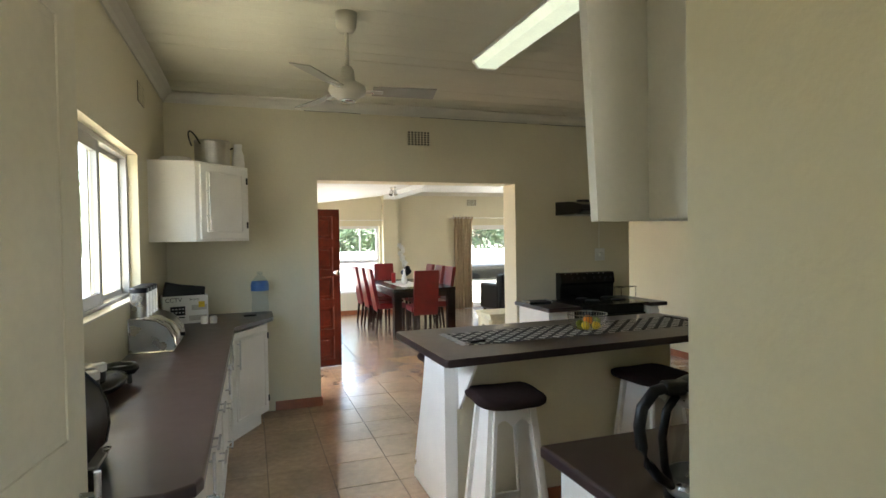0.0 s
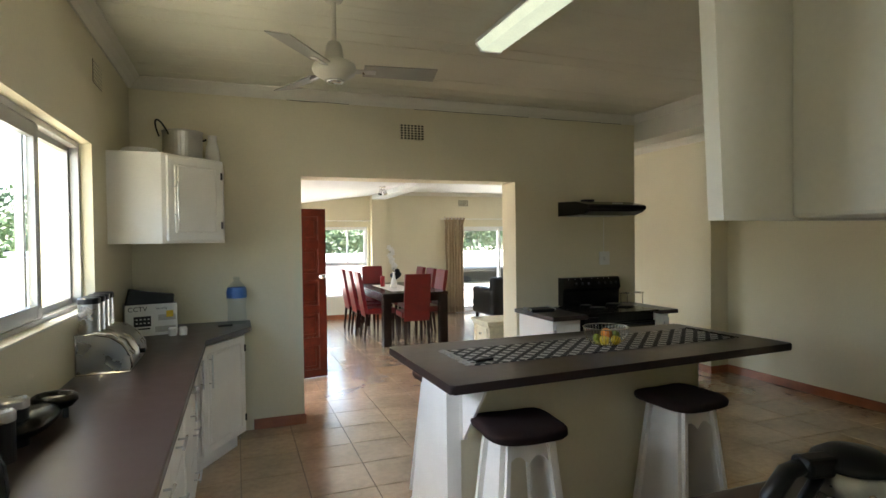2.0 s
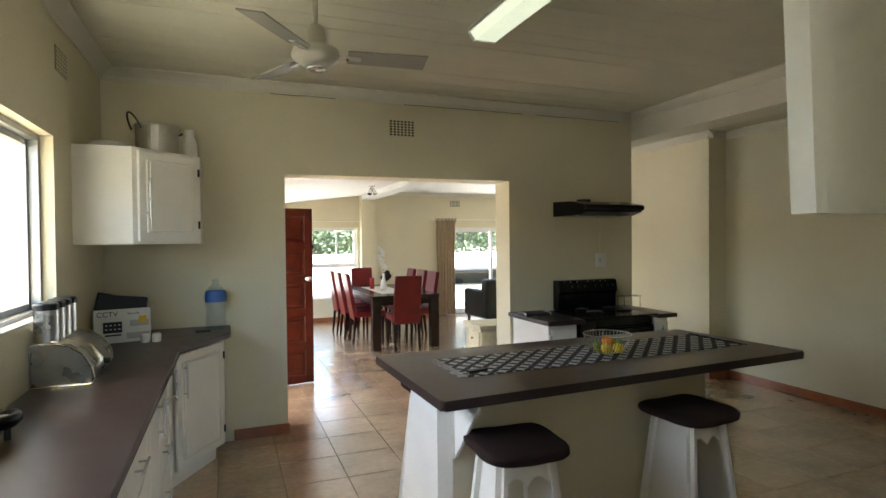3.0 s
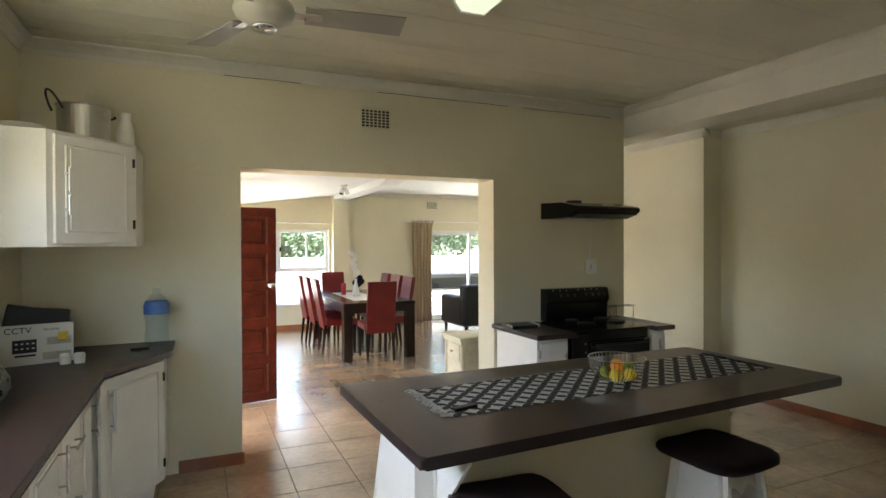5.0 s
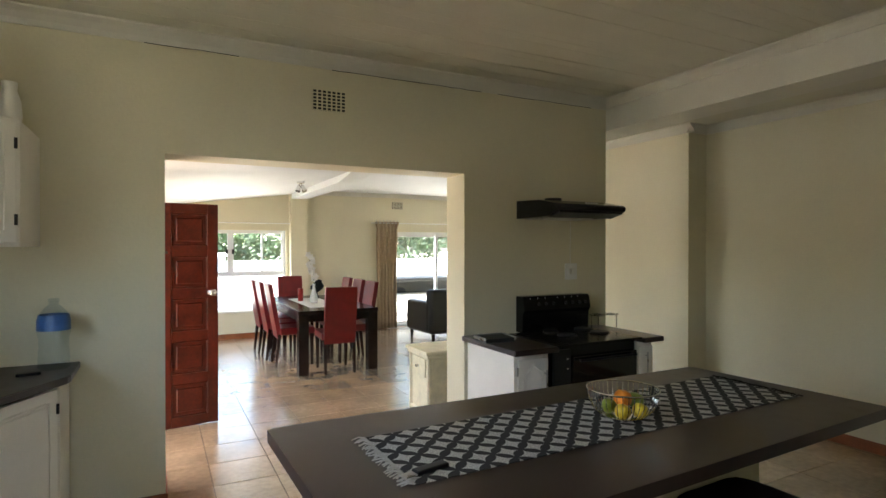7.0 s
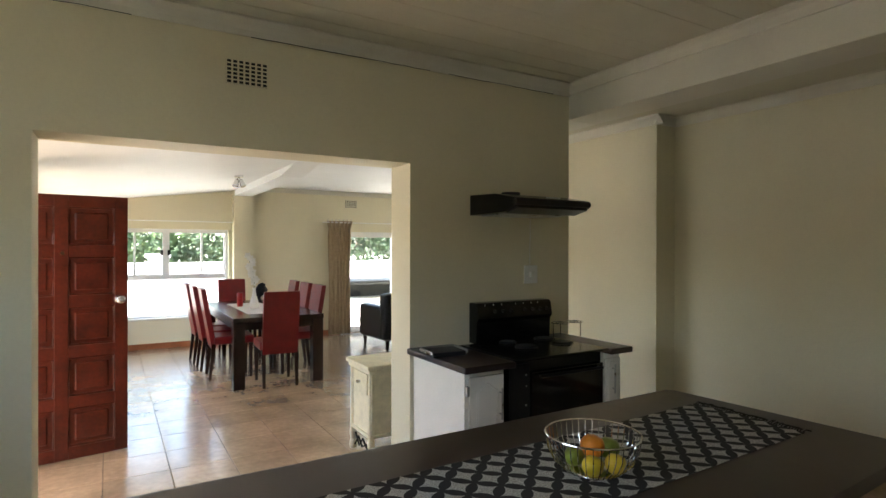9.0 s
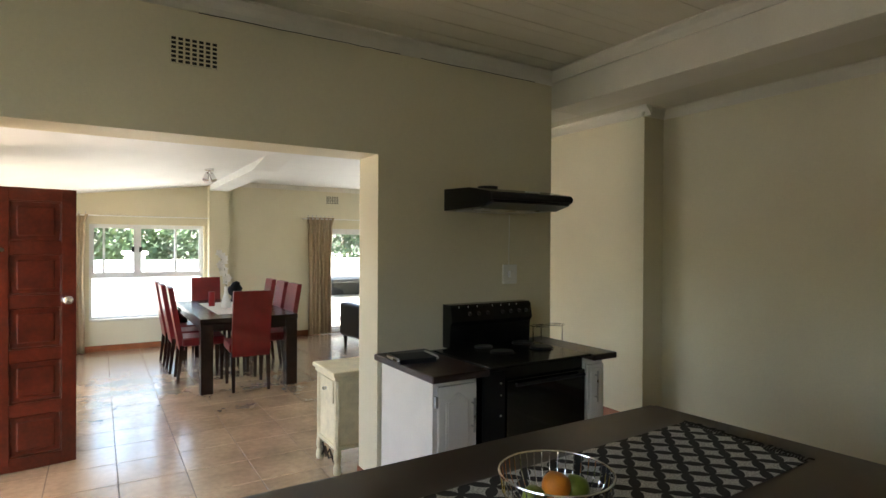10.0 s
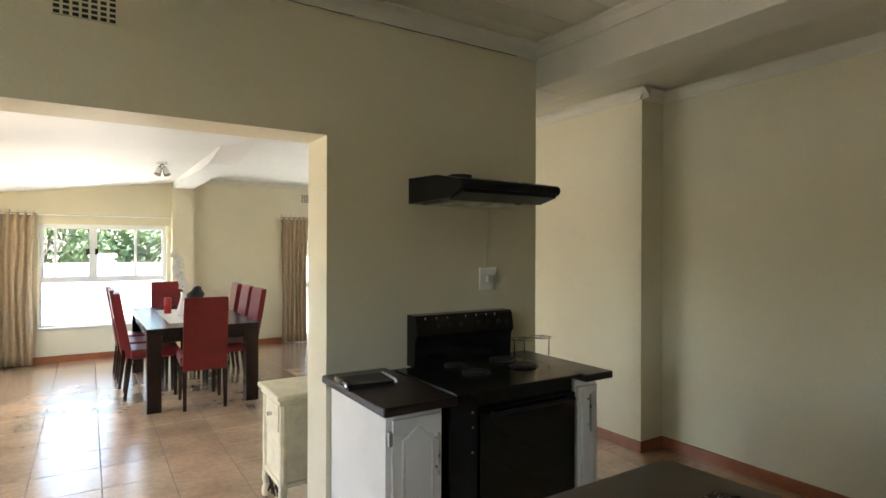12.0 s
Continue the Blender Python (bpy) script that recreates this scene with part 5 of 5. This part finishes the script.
def fruit(name, place, r, material, label, squash=(1, 1, 1)):
    b = bmesh.new()
    bmesh.ops.create_uvsphere(b, u_segments=20, v_segments=14, radius=r)
    for v in b.verts:
        v.co *= 1 + 0.03 * noise.noise(v.co * 25)
        v.co.x *= squash[0]
        v.co.z *= squash[2]
        if v.co.z > 0.85 * r:
            v.co.z -= 0.003
    ob = obj_from(b, name, material, True)
    ob.matrix_basis = pose(*place, 10, 15, 30)
    return tagged(ob, label, "fruit", "fruit in the basket")


fruit("orange", (2.12, 2.90, 0.998), 0.032, ORANGE, "ripe orange lying in the wire basket")
fruit("lime", (2.165, 2.885, 0.99), 0.029, LIME, "green citrus fruit lying in the wire basket")
fruit("lemon", (2.07, 2.85, 0.972), 0.027, LEMON, "yellow lemon lying in the wire basket", (1.2, 1, 1))
fruit("lemon", (2.13, 2.83, 0.972), 0.027, LEMON, "yellow lemon lying in the wire basket", (1.15, 1, 1))
fruit("lemon", (2.08, 2.925, 0.972), 0.027, LIME, "greenish lemon lying in the wire basket", (1.2, 1, 1))
rc = thing("keys", (1.30, 2.775, 0.9395), "small dark comb-like gadget lying on the runner", "comb", rz=12)
part("grip", box(-0.045, 0.06, -0.016, 0.016, 0, 0.012, 0.004), BLACKP, rc)
for i in range(6):
    part("tooth", box(-0.085, -0.045, -0.014 + i * 0.005, -0.011 + i * 0.005, 0.003, 0.006), STEEL, rc)
rc.name = "comb"

# ---- outside ----
structure("ground", box(-80, 80, -60, 120, -0.30, -0.14), GROUND, "dry sandy garden ground outside", "ground")
structure("pavement", box(-2.5, 13, 11.47, 16.0, -0.139, -0.03), PAVING, "pale patio paving beyond the dining room", "pavement")


def boundary(name, x0, x1, y0, y1, h, label):
    g = thing(name, (0, 0, 0), label, "wall", "garden walls")
    part("wall", box(x0, x1, y0, y1, -0.14, h), EXTW, g)
    part("coping", box(x0 - 0.04, x1 + 0.04, y0 - 0.04, y1 + 0.04, h, h + 0.07, 0.01), EXTW, g)
    return g


g = boundary("garden_wall", -6, 16, 16.0, 16.2, 1.09, "white rendered garden wall with pillars")
for xx in (-4.6, -1.35, 1.95, 5.2, 8.5, 11.8):
    p = part("pillar", box(xx - 0.19, xx + 0.19, 15.9, 16.3, -0.14, 1.28, 0.01), EXTP, g, "grey rendered pillar")
    part("pillar_cap", box(xx - 0.25, xx + 0.25, 15.84, 16.36, 1.28, 1.36, 0.015), EXTW, p)
g = boundary("garden_wall", -4.2, -4.0, -4, 16.0, 1.18, "white rendered garden wall outside the kitchen window")
for yy in (0.5, 3.4, 6.2, 8.6, 11.2):
    p = part("pillar", box(-4.3, -3.9, yy - 0.2, yy + 0.2, -0.14, 1.4, 0.01), EXTW, g)
    part("pillar_cap", box(-4.36, -3.84, yy - 0.26, yy + 0.26, 1.4, 1.48, 0.015), EXTW, p)
# wing of the house beside the kitchen window
wg = thing("house_wing", (0, 0, 0), "cream rendered wing wall beside the kitchen window", "house")
part("wall", box(-0.985, XL - 0.242, 4.4, 4.65, -0.14, 2.92), CREAM, wg)
# unseen roof over the house; its eave is drawn out to shade the kitchen window
rf = structure("roof", box(-1.7, 12.6, -3.2, 11.75, 2.93, 3.05), EXTW, "unseen flat roof slab closing the house, with an added shading eave", "roof")


def tree(x, y, h, r, seed, leafmat, name="tree", label="leafy green garden tree beyond the wall"):
    rnd = random.Random(seed)
    t = thing(name, (x, y, -0.14), label, "tree", "garden trees")
    b = bmesh.new()
    cyl(b, 0.05 * h * 0.5, 0.03 * h * 0.4, (0, 0, 0), (rnd.uniform(-0.1, 0.1), 0, h * 0.5), 9)
    limbs = []
    for i in range(6):
        a = rnd.uniform(0, 6.28)
        e = Vector((math.cos(a) * r * 0.6, math.sin(a) * r * 0.6, h * rnd.uniform(0.35, 0.9)))
        s = Vector((0, 0, h * rnd.uniform(0.15, 0.45)))
        tube_path([s, s.lerp(e, 0.5) + Vector((0, 0, 0.1)), e], 0.018 * h * 0.5, 6, b)
        limbs.append(e)
    part("trunk", b, BARK, t)
    verts, faces = [], []
    for c in range(60):
        base = rnd.choice(limbs)
        cc = base + Vector((rnd.gauss(0, r * 0.33), rnd.gauss(0, r * 0.33), rnd.gauss(0, h * 0.13)))
        for q in range(80):
            p = cc + Vector((rnd.gauss(0, 0.16 * r), rnd.gauss(0, 0.16 * r), rnd.gauss(0, 0.12 * r)))
            s = rnd.uniform(0.06, 0.13)
            u2 = Vector((rnd.uniform(-1, 1), rnd.uniform(-1, 1), rnd.uniform(-1, 1))).normalized() * s
            v2 = Vector((rnd.uniform(-1, 1), rnd.uniform(-1, 1), rnd.uniform(-1, 1))).normalized() * s * 0.5
            k = len(verts)
            verts += [p - u2, p + v2, p + u2, p - v2]
            faces.append((k, k + 1, k + 2, k + 3))
    me = bpy.data.meshes.new("crown")
    me.from_pydata([tuple(v) for v in verts], [], faces)
    me.materials.append(leafmat)
    cr = new("crown", me)
    cr.parent = t
    return t


for i, (x, y, h, r) in enumerate(((-1.5, 19.5, 3.4, 1.7), (0.8, 18.6, 2.9, 1.4), (3.2, 20.0, 3.6, 1.8), (5.6, 19.0, 3.0, 1.5), (8.6, 20.5, 4.0, 2.0), (11.5, 19.4, 3.2, 1.6), (14.8, 21.0, 4.2, 2.1), (18.0, 24.0, 4.4, 2.2),
                                  (-6.0, 3.6, 2.5, 1.2), (-6.6, 6.4, 2.6, 1.4), (-6.4, 9.4, 2.4, 1.3), (-5.4, 17.5, 3.0, 1.6), (-8.0, 19.5, 3.2, 1.8), (-3.4, 20.5, 3.2, 1.7), (-7.0, 13.5, 2.6, 1.4))):
    tree(x, y, h, r, 20 + i, LEAF if i % 2 else LEAF2)

# patio furniture beyond the sliding door
ps = thing("patio_swing", (6.1, 13.1, -0.03), "dark canvas and white patio swing seat beyond the glazed door", "swing seat")
part("canopy", box(-1.0, 1.0, -0.45, 0.45, 0.78, 0.86, 0.03), BLACKP, ps)
part("seat", box(-0.85, 0.85, -0.25, 0.25, 0.38, 0.48, 0.03), CARD, ps, "white seat cushion")
part("back", box(-0.85, 0.85, 0.2, 0.28, 0.45, 0.78, 0.02), DARKP, ps)
for sx in (-0.92, 0.92):
    for sy in (-0.38, 0.38):
        part("post", rod(0.02, 0.02, (sx, sy, 0), (sx * 0.98, sy, 0.79), 10), WHITEP, ps)

# ---- floor tiles ----
PITCH, GAP = 0.395, 0.004
tb = box(-PITCH / 2 + GAP / 2, PITCH / 2 - GAP / 2, -PITCH / 2 + GAP / 2, PITCH / 2 - GAP / 2, -0.008, 0.0)
bmesh.ops.bevel(tb, geom=[e for e in tb.edges if e.verts[0].co.z > -0.001 and e.verts[1].co.z > -0.001], offset=0.0018, segments=1, affect="EDGES")
tile_mesh = bpy.data.meshes.new("tile")
tb.to_mesh(tile_mesh)
tb.free()
tile_mesh.materials.append(TILE)
x_anchor, y_anchor = 0.980 + PITCH / 2, 4.085 + PITCH / 2
rest_v, rest_f = [], []
placed = 0
for j in range(-18, 20):
    for i in range(-5, 28):
        x, y = x_anchor + i * PITCH, y_anchor + j * PITCH
        if not (-1.1 < x < 11.9 and HALL < y < DB - 0.1):
            continue
        near = (-0.1 < x < 5.3 and 3.3 < y < 9.2) or (2.9 < x < 5.3 and 2.0 < y < 3.4)
        if near and placed < 298:
            o = new("tile", tile_mesh)
            o.location = (x, y, 0.0)
            o.parent = floor
            placed += 1
        else:
            k = len(rest_v)
            h = PITCH / 2 - GAP / 2
            hi = h - 0.0018
            rest_v += [(x - h, y - h, -0.0018), (x + h, y - h, -0.0018), (x + h, y + h, -0.0018), (x - h, y + h, -0.0018),
                       (x - hi, y - hi, 0), (x + hi, y - hi, 0), (x + hi, y + hi, 0), (x - hi, y + hi, 0)]
            rest_f += [(k + 4, k + 5, k + 6, k + 7)] + [(k + q, k + (q + 1) % 4, k + 4 + (q + 1) % 4, k + 4 + q) for q in range(4)]
me = bpy.data.meshes.new("tiles")
me.from_pydata(rest_v, [], rest_f)
me.materials.append(TILE)
o = new("tiles", me)
o.parent = floor
tagged(o, "further terracotta beige floor tiles", kind="stuff")
